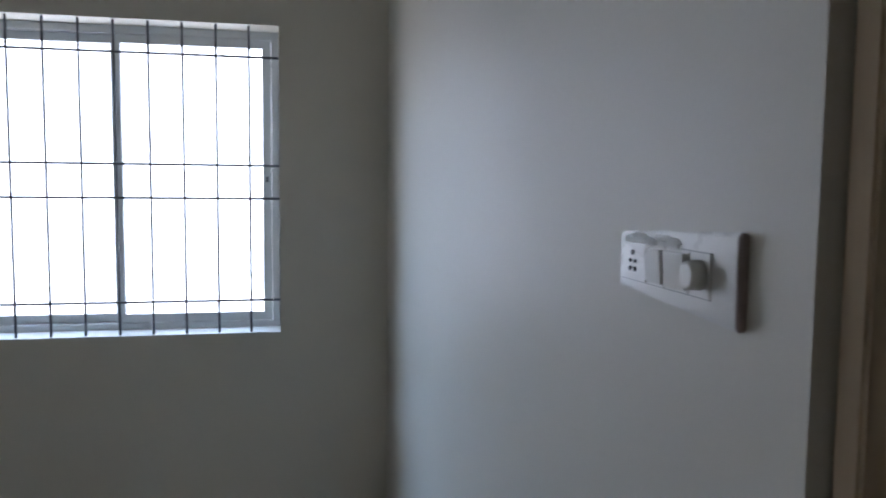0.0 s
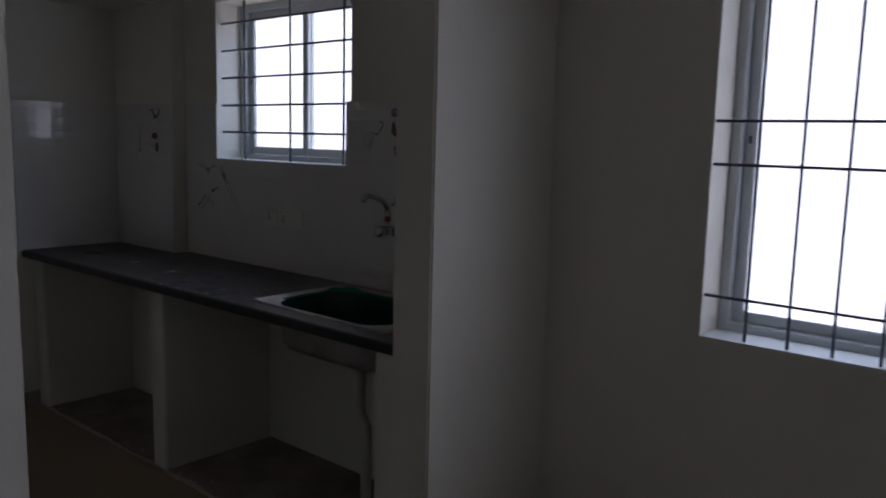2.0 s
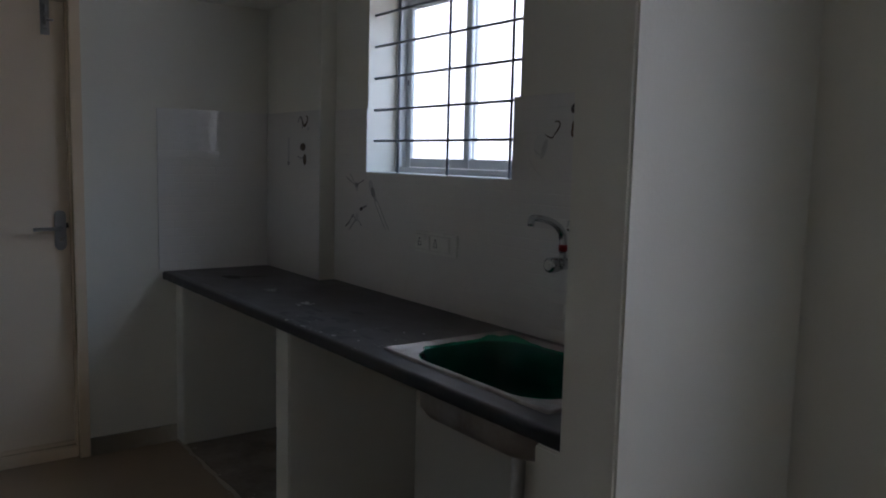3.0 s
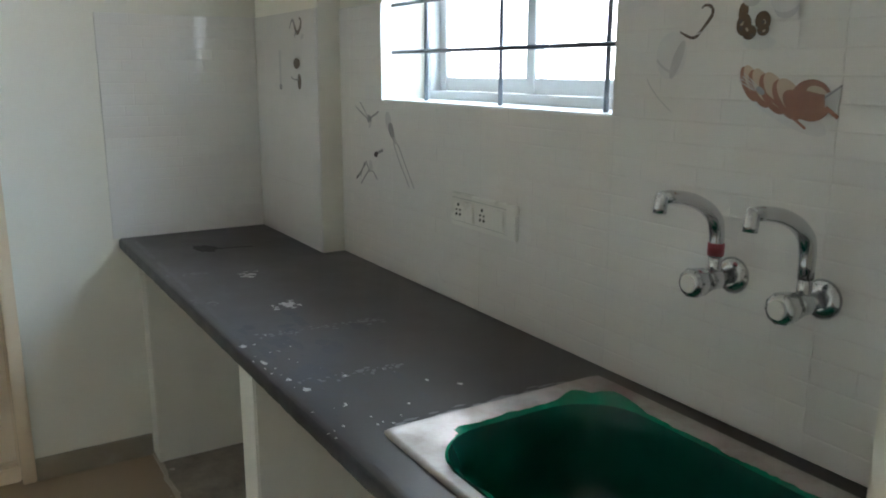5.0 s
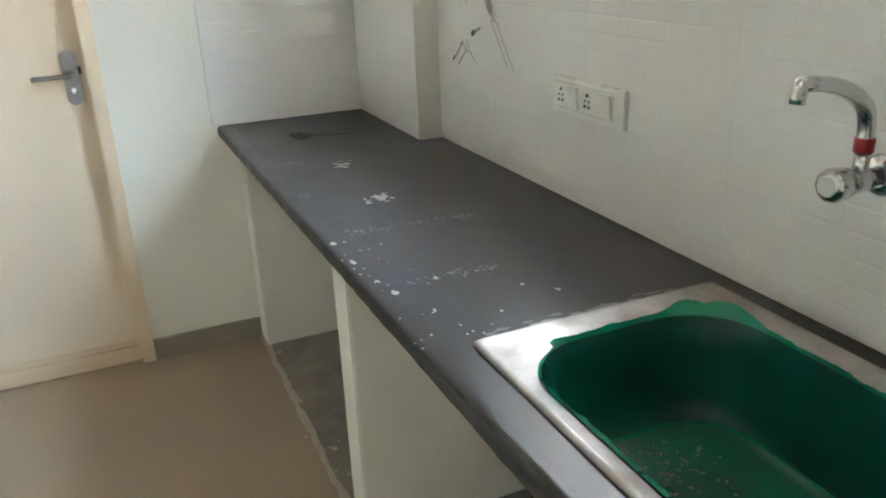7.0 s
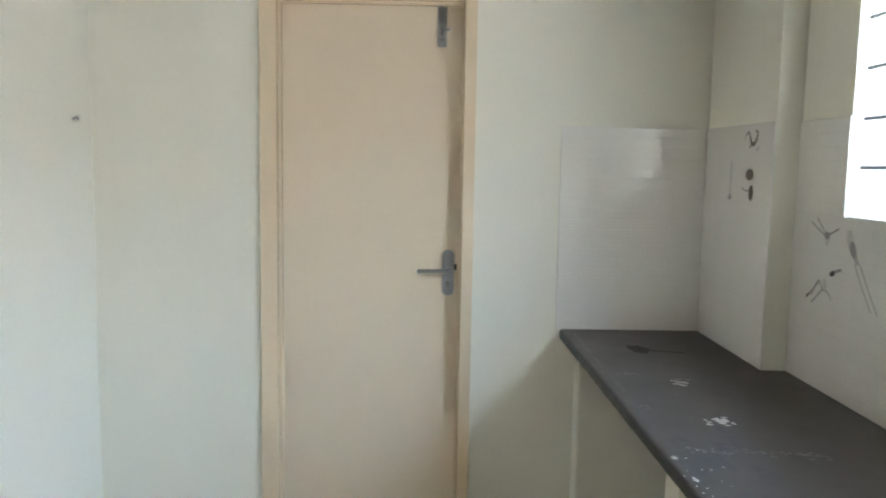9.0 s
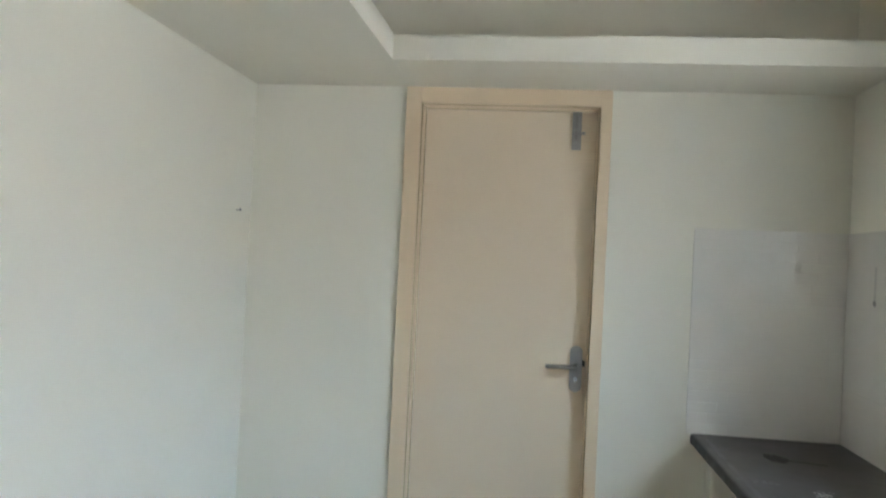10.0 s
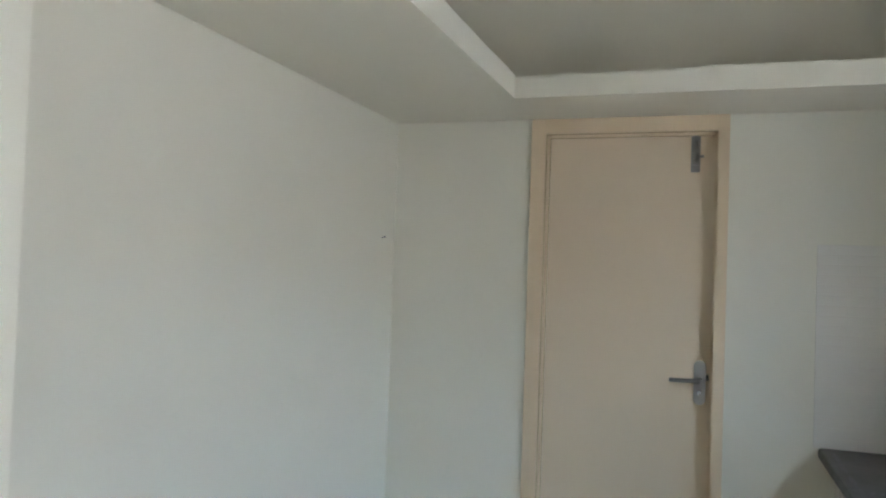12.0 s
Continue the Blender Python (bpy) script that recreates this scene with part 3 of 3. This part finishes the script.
# ---- taps ----
def tap(band):
    """A wall tap with a swan-neck spout; the origin is where its axis meets the wall, -y is out of the wall."""
    root = empty("swan_neck_tap", pose(0, 0, 0), "chrome swan-neck wall tap with a round knob", "tap", "taps over the sink")
    bm = bmesh.new()
    tube(bm, [(0, 0.0, 0), (0, -0.003, 0), (0, -0.009, 0), (0, -0.013, 0)], [0.031, 0.031, 0.026, 0.016], seg=28)
    thing("flange", bm, CHROME, root)
    bm = bmesh.new()
    tube(bm, [(0, -0.01, 0), (0, -0.03, 0), (0, -0.034, 0), (0, -0.062, 0), (0, -0.066, 0), (0, -0.076, 0)], [0.013, 0.013, 0.017, 0.018, 0.014, 0.013], seg=20)
    rod(bm, (0, -0.048, 0.0), (0, -0.048, 0.040), 0.0115, 0.0105)
    thing("body", bm, CHROME, root)
    bm = bmesh.new()
    tube(bm, [(0, -0.070, 0), (0, -0.074, 0), (0, -0.099, 0), (0, -0.105, 0), (0, -0.108, 0)], [0.014, 0.0225, 0.0245, 0.022, 0.014], seg=10)
    thing("knob", bm, CHROME, root)
    bm = bmesh.new()
    rod(bm, (0, -0.1075, 0), (0, -0.1105, 0), 0.0150, 0.0135, seg=24)
    thing("knob_cap", bm, PLASTIC, root)
    bm = bmesh.new()
    pts = [(0, -0.048, 0.038), (0, -0.048, 0.060), (0, -0.0485, 0.074)]
    for i in range(1, 9):
        a = radians(6 + 9.2 * i)
        pts.append((0, -0.048 - 0.134 * (1 - math.cos(a)), 0.074 + 0.070 * math.sin(a) ** 0.97))
    pts.append((0, -0.182, 0.1440))
    tube(bm, pts, [0.0115, 0.0115, 0.012] + [0.0125 - 0.0003 * i for i in range(8)] + [0.0095], seg=18)
    tube(bm, [(0, -0.175, 0.151), (0, -0.178, 0.145), (0, -0.181, 0.130), (0, -0.182, 0.120)], [0.006, 0.0098, 0.0102, 0.0100], seg=18)
    thing("spout", bm, CHROME, root)
    if band:
        bm = bmesh.new()
        rod(bm, (0, -0.048, 0.040), (0, -0.048, 0.060), 0.0135, seg=20)
        thing("band", bm, RED, root)["label"] = "red plastic band"
    return root


TFACE = 3.197
t1 = tap(True)
t1.matrix_basis = pose(-2.436, TFACE, 1.065)
t2 = tap(False)
t2.matrix_basis = pose(-2.276, TFACE, 1.064)


# ---- switchboards ----
def socket(bm, x, z, s=1.0):
    for dx, dz, r in ((0, 0.013, 0.0042), (-0.008, 0.0, 0.0028), (0.008, 0.0, 0.0028), (-0.008, -0.012, 0.0036), (0.008, -0.012, 0.0036)):
        rod(bm, (x + dx * s, -0.0135, z + dz * s), (x + dx * s, -0.0118, z + dz * s), r * s, seg=12)


def switchboard(w, h, modules, label, flare=0.0):
    """A modular plate: x across, -y out of the wall, the origin in its middle."""
    root = empty("switchboard", pose(0, 0, 0), label, "switchboard")
    bm = bmesh.new()
    box(bm, -w / 2, w / 2, -0.010, 0, -h / 2, h / 2, 0.003)
    for v in bm.verts:
        v.co.z *= 1 + flare * max(0, v.co.x / w + 0.5)
    thing("plate", bm, PLASTIC, root)
    if flare:
        # end face of the plate, its shade put into a brown colour
        bm = bmesh.new()
        box(bm, w / 2 - 0.001, w / 2 + 0.002, -0.0105, 0, -h * (0.49 + flare / 2), h * (0.49 + flare / 2), 0.002)
        thing("shaded_end", bm, END_SHADE, root)["label"] = "plate end painted brown for its shade"
    x = -w / 2 + 0.1 * h
    for kind, mw in modules:
        mw *= w
        bm = bmesh.new()
        box(bm, x + 0.0006, x + mw - 0.0006, -0.012, -0.009, -h * 0.34, h * 0.34, 0.0008)
        if kind == "rocker":
            part = bmesh.new()
            bmesh.ops.create_cube(part, size=1, matrix=pose(x + mw / 2, -0.0135, 0, 5) @ Matrix.Diagonal((mw * 0.86, 0.006, h * 0.58, 1)))
            bmesh.ops.bevel(part, geom=part.edges[:], offset=0.001, segments=2, affect="EDGES")
            merge(bm, part)
        if kind == "dimmer":
            tube(bm, [(x + mw / 2, -0.011, 0), (x + mw / 2, -0.026, 0), (x + mw / 2, -0.028, 0)], [0.0175 * h / 0.075, 0.0165 * h / 0.075, 0.013 * h / 0.075], seg=24)
        thing({"rocker": "switch", "dimmer": "dimmer_knob", "socket": "socket", "blank": "blank"}[kind], bm, PLASTIC, root)
        if kind == "socket":
            bm = bmesh.new()
            socket(bm, x + mw / 2, 0, h / 0.085)
            thing("socket_holes", bm, DARK, root)
        x += mw
    bm = bmesh.new()
    for z in (-h * 0.345, h * 0.345):
        box(bm, -w / 2 + 0.1 * h, x, -0.0108, -0.0095, z - 0.0006, z + 0.0006)
    thing("gap_line", bm, SEAM, root)
    return root


s1 = switchboard(0.278, 0.084, (("socket", 0.22), ("rocker", 0.15), ("socket", 0.24), ("rocker", 0.22)), "ivory switchboard with two sockets on the tiles")
s1.matrix_basis = pose(-3.160, TFACE + 0.001, 1.053)
s2 = switchboard(0.262, 0.068, (("socket", 0.27), ("rocker", 0.17), ("rocker", 0.20), ("dimmer", 0.16)), "ivory switchboard with a fan dimmer, plaster-smeared", 0.42)
s2.matrix_basis = pose(EAST, 0.882, 1.357, 0, 0, -90)
bm = bmesh.new()
rnd = random.Random(9)
for i in range(40):
    part = bmesh.new()
    bmesh.ops.create_icosphere(part, subdivisions=2, radius=1, matrix=Matrix.Translation((EAST - 0.0105, rnd.uniform(0.87, 1.004), 1.387 + rnd.uniform(-0.006, 0.003))) @
                               Matrix.Diagonal((0.0022, rnd.uniform(0.006, 0.014), rnd.uniform(0.002, 0.005), 1)))
    merge(bm, part)
tagged(thing("plaster_smear", bm, SILL), "dried white plaster smeared on the switchboard top", "plaster", kind="stuff")

bm = bmesh.new()
rod(bm, (-4.425, KS, 1.569), (-4.425, KS + 0.018, 1.572), 0.0022, seg=8)
rod(bm, (-4.425, KS + 0.017, 1.572), (-4.425, KS + 0.0195, 1.572), 0.0065, seg=10)
tagged(thing("wall_nail", bm, DULL_STEEL), "small steel nail driven into the wall", "nail")


# ---- dried splashes and dust on the counter ----
def blot(bm, x, y, z, rx, ry, rnd, n=16, h=0.0008):
    """A flat irregular blot with a little thickness."""
    z += rnd.uniform(0.0001, 0.0009)
    c = bm.verts.new((x, y, z + h))
    a0 = rnd.uniform(0, 6.28)
    rim = []
    for k in range(n):
        a = 2 * math.pi * k / n
        s = rnd.uniform(0.55, 1.15)
        rim.append(bm.verts.new((x + rx * s * math.cos(a + a0), y + ry * s * math.sin(a + a0), z + 0.0002)))
    for k in range(n):
        bm.faces.new((c, rim[k], rim[(k + 1) % n]))


rnd = random.Random(17)
bm = bmesh.new()
for x, y, rx, ry, k in ((-3.82, 2.815, 0.030, 0.034, 16), (-3.484, 2.802, 0.032, 0.036, 26)):
    for i in range(k):
        blot(bm, x + rnd.gauss(0, rx * 0.5), y + rnd.gauss(0, ry * 0.5), CT, rx * rnd.uniform(0.08, 0.35), ry * rnd.uniform(0.08, 0.35), rnd, 10, 0.0004)
for x, y, r in ((-3.233, 2.612, 0.012), (-3.11, 2.618, 0.010), (-2.937, 2.64, 0.012), (-2.962, 2.731, 0.007), (-2.811, 2.905, 0.007), (-2.86, 2.86, 0.006), (-3.0, 2.63, 0.008)):
    blot(bm, x, y, CT, r, r * 0.7, rnd, h=0.002)
for i in range(34):
    blot(bm, rnd.uniform(-3.3, -2.72), 2.60 + abs(rnd.gauss(0, 0.09)), CT, rnd.uniform(0.001, 0.0045), rnd.uniform(0.001, 0.004), rnd, 8, 0.0012)
tagged(thing("plaster_splashes", bm, SPLASH), "dried white plaster splashes on the granite", "plaster", kind="stuff")
bm = bmesh.new()
for x, y0, y1, k in ((-3.28, 2.66, 2.96, 60), (-2.98, 2.62, 2.86, 40), (-3.95, 2.60, 2.72, 20), (-3.62, 2.60, 2.66, 16)):
    for i in range(k):
        u = rnd.random()
        blot(bm, x + rnd.gauss(0, 0.012) + 0.03 * u, y0 + (y1 - y0) * u, CT, rnd.uniform(0.002, 0.007), rnd.uniform(0.002, 0.010), rnd, 8, 0.0003)
for i in range(40):
    blot(bm, SINK[0] - abs(rnd.gauss(0, 0.012)), rnd.uniform(2.69, 3.10), CT, rnd.uniform(0.002, 0.008), rnd.uniform(0.006, 0.025), rnd, 10, 0.0006)
tagged(thing("dust_streaks", bm, DUST), "pale dust wiped in streaks over the granite", "dust", kind="stuff")
bm = bmesh.new()
for i in range(30):
    blot(bm, rnd.gauss(-3.02, 0.20), 2.64 + abs(rnd.gauss(0, 0.10)), CT, rnd.uniform(0.010, 0.045), rnd.uniform(0.008, 0.026), rnd, 20, 0.0002)
tagged(thing("dust_swirls", bm, SWIRL), "thin grey dust swirled by a cloth over granite", "dust", kind="stuff")
# blots darker than the granite, along the front edge and a few behind
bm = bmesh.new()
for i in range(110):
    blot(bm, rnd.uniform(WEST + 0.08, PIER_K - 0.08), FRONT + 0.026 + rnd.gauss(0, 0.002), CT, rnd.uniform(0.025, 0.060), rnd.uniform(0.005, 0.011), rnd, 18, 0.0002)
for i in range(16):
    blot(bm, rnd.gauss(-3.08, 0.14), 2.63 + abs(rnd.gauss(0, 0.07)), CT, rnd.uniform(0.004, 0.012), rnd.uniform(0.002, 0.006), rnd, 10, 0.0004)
tagged(thing("dark_blots", bm, DARK_BLOT), "dark blots along the granite front edge", "stain", kind="stuff")
bm = bmesh.new()
for i in range(7):
    blot(bm, -4.25 + rnd.gauss(0, 0.02), 2.80 + rnd.gauss(0, 0.02), CT, 0.045, 0.022, rnd)
for i in range(9):
    blot(bm, -4.24 + 0.004 * i, 2.82 + 0.016 * i, CT, 0.012, 0.010, rnd)
tagged(thing("dark_smudge", bm, SMUDGE), "dark wet smudge on the dusty granite", "stain", kind="stuff")


# ---- printed pictures on the tiles ----
class Print:
    """Flat printed shapes on a tile face: u to the right, v up, each layer a hair above the last."""

    def __init__(self, name, y, mats, parent, label):
        self.bm, self.name, self.y, self.mats, self.parent, self.label, self.k = bmesh.new(), name, y, mats, parent, label, 0

    def poly(self, pts, mat):
        y = self.y - 0.00012 * self.k
        self.k += 1
        f = self.bm.faces.new([self.bm.verts.new((u, y, v)) for u, v in pts])
        f.material_index = mat

    def oval(self, u, v, a, b, turn, mat, part=(0, 360)):
        c, s = math.cos(radians(turn)), math.sin(radians(turn))
        pts = []
        for i in range(28):
            t = radians(part[0] + (part[1] - part[0]) * i / 28)
            p, q = a * math.cos(t), b * math.sin(t)
            pts.append((u + p * c - q * s, v + p * s + q * c))
        self.poly(pts, mat)

    def line(self, pts, w, mat):
        for (a, b), (c, d) in zip(pts, pts[1:]):
            l = math.hypot(c - a, d - b)
            nx, ny = -(d - b) / l * w / 2, (c - a) / l * w / 2
            self.poly([(a + nx, b + ny), (a - nx, b - ny), (c - nx, d - ny), (c + nx, d + ny)], mat)

    def done(self):
        ob = thing(self.name, self.bm, self.mats, self.parent)
        ob["label"] = self.label
        return ob


PY = TFACE - 0.0012
p = Print("apple_print", PY, [PEACH, RUST, SKETCH, PALE_PRINT, FAINT], wall_north, "printed apple slices and a fork")
p.oval(-2.372, 1.338, 0.080, 0.020, -24, 4)
p.oval(-2.440, 1.385, 0.020, 0.016, -30, 4)
for u, v, a, b2, turn in ((-2.436, 1.374, 0.030, 0.013, -60), (-2.416, 1.367, 0.033, 0.016, -56), (-2.392, 1.360, 0.036, 0.018, -52), (-2.366, 1.352, 0.036, 0.019, -48)):
    p.oval(u, v, a, b2, turn, 1)
    p.oval(u + 0.0045, v + 0.0050, a * 0.90, b2 * 0.84, turn, 0)
p.oval(-2.327, 1.352, 0.034, 0.030, -14, 1)
p.oval(-2.348, 1.345, 0.030, 0.016, -35, 1)
p.oval(-2.318, 1.362, 0.018, 0.010, -20, 0, (20, 200))
p.poly([(-2.306, 1.361), (-2.281, 1.374), (-2.286, 1.340), (-2.292, 1.329), (-2.304, 1.343)], 3)
p.line([(-2.306, 1.356), (-2.281, 1.374)], 0.003, 2)
p.line([(-2.303, 1.343), (-2.282, 1.329)], 0.006, 1)
p.line([(-2.407, 1.361), (-2.370, 1.337), (-2.331, 1.311)], 0.0042, 1)
for d in (-0.007, -0.0023, 0.0023, 0.007):
    p.line([(-2.450 + d * 0.6, 1.384 + d * 0.9), (-2.420 + d * 0.3, 1.367 + d * 0.5)], 0.0016, 3)
p.oval(-2.413, 1.364, 0.009, 0.005, -32, 2)
p.done()
p = Print("walnut_print", PY, [NUT, BROWN, FAINT, CUP, PALE_PRINT, PEACH], wall_north, "printed walnuts under two dark-filled cups")
p.oval(-2.425, 1.436, 0.030, 0.010, 0, 2)
rnd = random.Random(41)
for u, v, a, b2 in ((-2.458, 1.484, 0.009, 0.015), (-2.455, 1.464, 0.014, 0.017), (-2.443, 1.452, 0.013, 0.011), (-2.420, 1.468, 0.014, 0.015), (-2.418, 1.455, 0.011, 0.009)):
    p.oval(u, v, a, b2, rnd.uniform(-30, 30), 0)
    for i in range(4):
        p.oval(u + rnd.uniform(-0.5, 0.5) * a, v + rnd.uniform(-0.5, 0.5) * b2, a * 0.28, b2 * 0.20, rnd.uniform(0, 180), (1, 5, 1, 0)[i])
for u, v, a, b2 in ((-2.446, 1.535, 0.024, 0.017), (-2.384, 1.514, 0.027, 0.017)):
    p.oval(u + 0.004, v - 0.026, a * 0.80, b2 * 1.1, 0, 4)
    p.oval(u + 0.002, v - 0.014, a * 0.98, b2 * 1.25, 8, 2)
    p.oval(u, v, a * 1.06, b2 * 1.08, 8, 2)
    p.oval(u, v, a, b2, 8, 3)
p.done()
p = Print("teacup_print", PY, [PALE_PRINT, FAINT, BROWN], wall_north, "pale printed sketch of a cup with steam")
p.oval(-2.600, 1.420, 0.034, 0.040, -14, 1)
p.oval(-2.586, 1.412, 0.010, 0.034, -22, 0)
p.line([(-2.632 + 0.010 * i, 1.412 - 0.010 * i + 0.0012 * i * i) for i in range(5)], 0.0045, 0)
p.line([(-2.652 + 0.060 * (i / 9) ** 1.4, 1.380 - 0.055 * (i / 9)) for i in range(10)], 0.0022, 0)
hook = [(-2.582, 1.458), (-2.572, 1.453), (-2.556, 1.447), (-2.548, 1.448), (-2.534, 1.460), (-2.524, 1.472), (-2.515, 1.483), (-2.516, 1.493), (-2.524, 1.498), (-2.534, 1.498), (-2.538, 1.493)]
for i in range(len(hook) - 1):
    p.line(hook[i:i + 2], 0.0025 + 0.004 * math.sin(math.pi * (i + 0.5) / (len(hook) - 1)), 2)
p.line([(-2.548, 1.452), (-2.534, 1.456), (-2.524, 1.466)], 0.0025, 0)
p.done()
p = Print("cutlery_print", PY, [SKETCH, PALE_PRINT, CUP], wall_north, "grey printed sketch of fork, spoon and whisk")
for du, dv in ((0, 0), (0.030, 0.016)):
    p.line([(-3.868 + du, 1.284 + dv), (-3.815 + du * 0.4, 1.262 + dv * 0.6)], 0.0045, 0)
    p.line([(-3.815 + du * 0.4, 1.262 + dv * 0.6), (-3.776, 1.246)], 0.0035, 0)
p.oval(-3.775, 1.250, 0.016, 0.013, -40, 0)
p.oval(-3.772, 1.234, 0.012, 0.008, 60, 1)
p.line([(-3.770, 1.254), (-3.742, 1.264), (-3.712, 1.276)], 0.006, 0)
p.oval(-3.650, 1.250, 0.018, 0.030, 24, 1)
p.oval(-3.634, 1.226, 0.015, 0.024, 30, 0)
for d in (-0.010, 0, 0.010):
    p.line([(-3.630 + d, 1.218), (-3.604 + d * 0.7, 1.188)], 0.0032, 0)
for d in (-0.014, 0.014):
    p.line([(-3.607 + d, 1.190), (-3.565 + d, 1.135), (-3.514 + d, 1.074)], 0.0036, 0)
p.line([(-3.738, 1.150), (-3.714, 1.156), (-3.684, 1.166)], 0.009, 0)
p.oval(-3.730, 1.149, 0.014, 0.008, 15, 2)
for a, b in (((-3.868, 1.060), (-3.800, 1.116)), ((-3.836, 1.050), (-3.778, 1.098)), ((-3.800, 1.122), (-3.772, 1.092)), ((-3.806, 1.120), (-3.840, 1.072))):
    p.line([a, b], 0.0055, 0)
p.line([(-3.778, 1.096), (-3.750, 1.096), (-3.722, 1.074)], 0.004, 0)
p.line([(-3.866, 1.062), (-3.852, 1.074)], 0.008, 2)
p.oval(-3.765, 1.112, 0.012, 0.018, 10, 1)
p.done()
cy = COL_Y - 0.0092
p = Print("coffee_print", cy, [BROWN, SKETCH, PALE_PRINT], column, "brown printed squiggle, bar and cup marks")
curl = [(-4.206, 1.530), (-4.190, 1.552), (-4.172, 1.556), (-4.160, 1.536), (-4.146, 1.514), (-4.124, 1.516), (-4.104, 1.536), (-4.100, 1.552), (-4.118, 1.560)]
for i in range(len(curl) - 1):
    p.line(curl[i:i + 2], 0.005 + 0.010 * math.sin(math.pi * (i + 0.5) / (len(curl) - 1)), 1 if i < 3 else 0)
p.line([(-4.152, 1.520), (-4.160, 1.502)], 0.008, 1)
p.oval(-4.095, 1.500, 0.014, 0.008, 20, 2)
p.line([(-4.305, 1.462), (-4.307, 1.335)], 0.020, 2)
p.oval(-4.307, 1.337, 0.014, 0.010, 0, 1)
p.oval(-4.15, 1.416, 0.029, 0.018, 0, 0)
p.oval(-4.13, 1.357, 0.017, 0.026, 0, 0)
p.line([(-4.205, 1.372), (-4.170, 1.362), (-4.135, 1.366)], 0.005, 1)
p.done()


# ---- wall tiles, each one embossed like small brickwork ----
tile_meshes = {}
PLAIN = 9


def tile_mesh(w, h, kind):
    """A glazed tile: u across, v up from its lower left corner, the face towards -y."""
    key = (round(w, 3), round(h, 3), kind)
    if key in tile_meshes:
        return tile_meshes[key]
    rnd = random.Random(kind * 101 + int(w * 1000))
    bm = bmesh.new()
    if kind == PLAIN:
        box(bm, 0, w, -0.0064, 0, 0, h, 0.0006)
    else:
        box(bm, 0, w, -0.0056, 0, 0, h, 0.0005)
        rows = max(1, round(h / 0.0375))
        for r in range(rows):
            v0, v1 = h * r / rows, h * (r + 1) / rows
            u = 0.0
            first = (0.15, 0.075, 0.11)[(r + kind) % 3]
            while u < w - 0.001:
                u1 = u + (first if u == 0 else rnd.choice((0.13, 0.15, 0.15, 0.17)))
                if w - u1 < 0.05:
                    u1 = w
                d = -0.0062
                course = []
                for q, rise in ((0.0, 0.0), (0.03, 0.45), (0.07, 0.80), (0.12, 0.96), (0.5, 1.0), (0.90, 0.97), (0.95, 0.80), (1.0, 0.0)):
                    v = v0 + (v1 - v0) * q
                    y = -0.0054 + (d + 0.0054) * rise
                    course.append([bm.verts.new(c) for c in ((u, -0.0054, v), (u + 0.002, y, v), (u1 - 0.002, y, v), (u1, -0.0054, v))])
                for a, b in zip(course, course[1:]):
                    for k in range(3):
                        bm.faces.new((a[k], a[k + 1], b[k + 1], b[k]))
                u = u1
    data = bpy.data.meshes.new("tile")
    bmesh.ops.recalc_face_normals(bm, faces=bm.faces[:])
    bm.to_mesh(data)
    bm.free()
    data.materials.append(TILE)
    tile_meshes[key] = data
    return data


def tile(parent, m, w, h, kind):
    ob = new("tile", tile_mesh(w, h, kind))
    ob.parent = parent
    ob.matrix_basis = m


ROWS_Z = (CT + 0.001, 1.010, 1.310, 1.583)
TOP = ROWS_Z[-1]
xs = (COL_X + 0.001, -3.635, -3.185, -2.735, -2.285, PIER_K - 0.001)
for j, (z0, z1) in enumerate(zip(ROWS_Z, ROWS_Z[1:])):
    for i, (x0, x1) in enumerate(zip(xs, xs[1:])):
        spans = [(x0, x1)] if j < 2 else [(a, b) for a, b in ((x0, min(x1, KW[0])), (max(x0, KW[1] - 0.024), x1)) if b - a > 0.006]
        for a, b in spans:
            tile(wall_north, pose(a, NORTH, z0), b - a, z1 - z0, (i + j * 2) % 3)
    for i, (y0, y1) in enumerate(((2.566, COL_Y - 0.009),)):
        tile(wall_west, pose(WEST, y0, z0, 0, 0, 90), y1 - y0, z1 - z0, (i + j) % 3)
    for i, (x0, x1) in enumerate(((WEST + 0.001, COL_X),)):
        tile(column, pose(x0, COL_Y, z0), x1 - x0, z1 - z0, PLAIN)
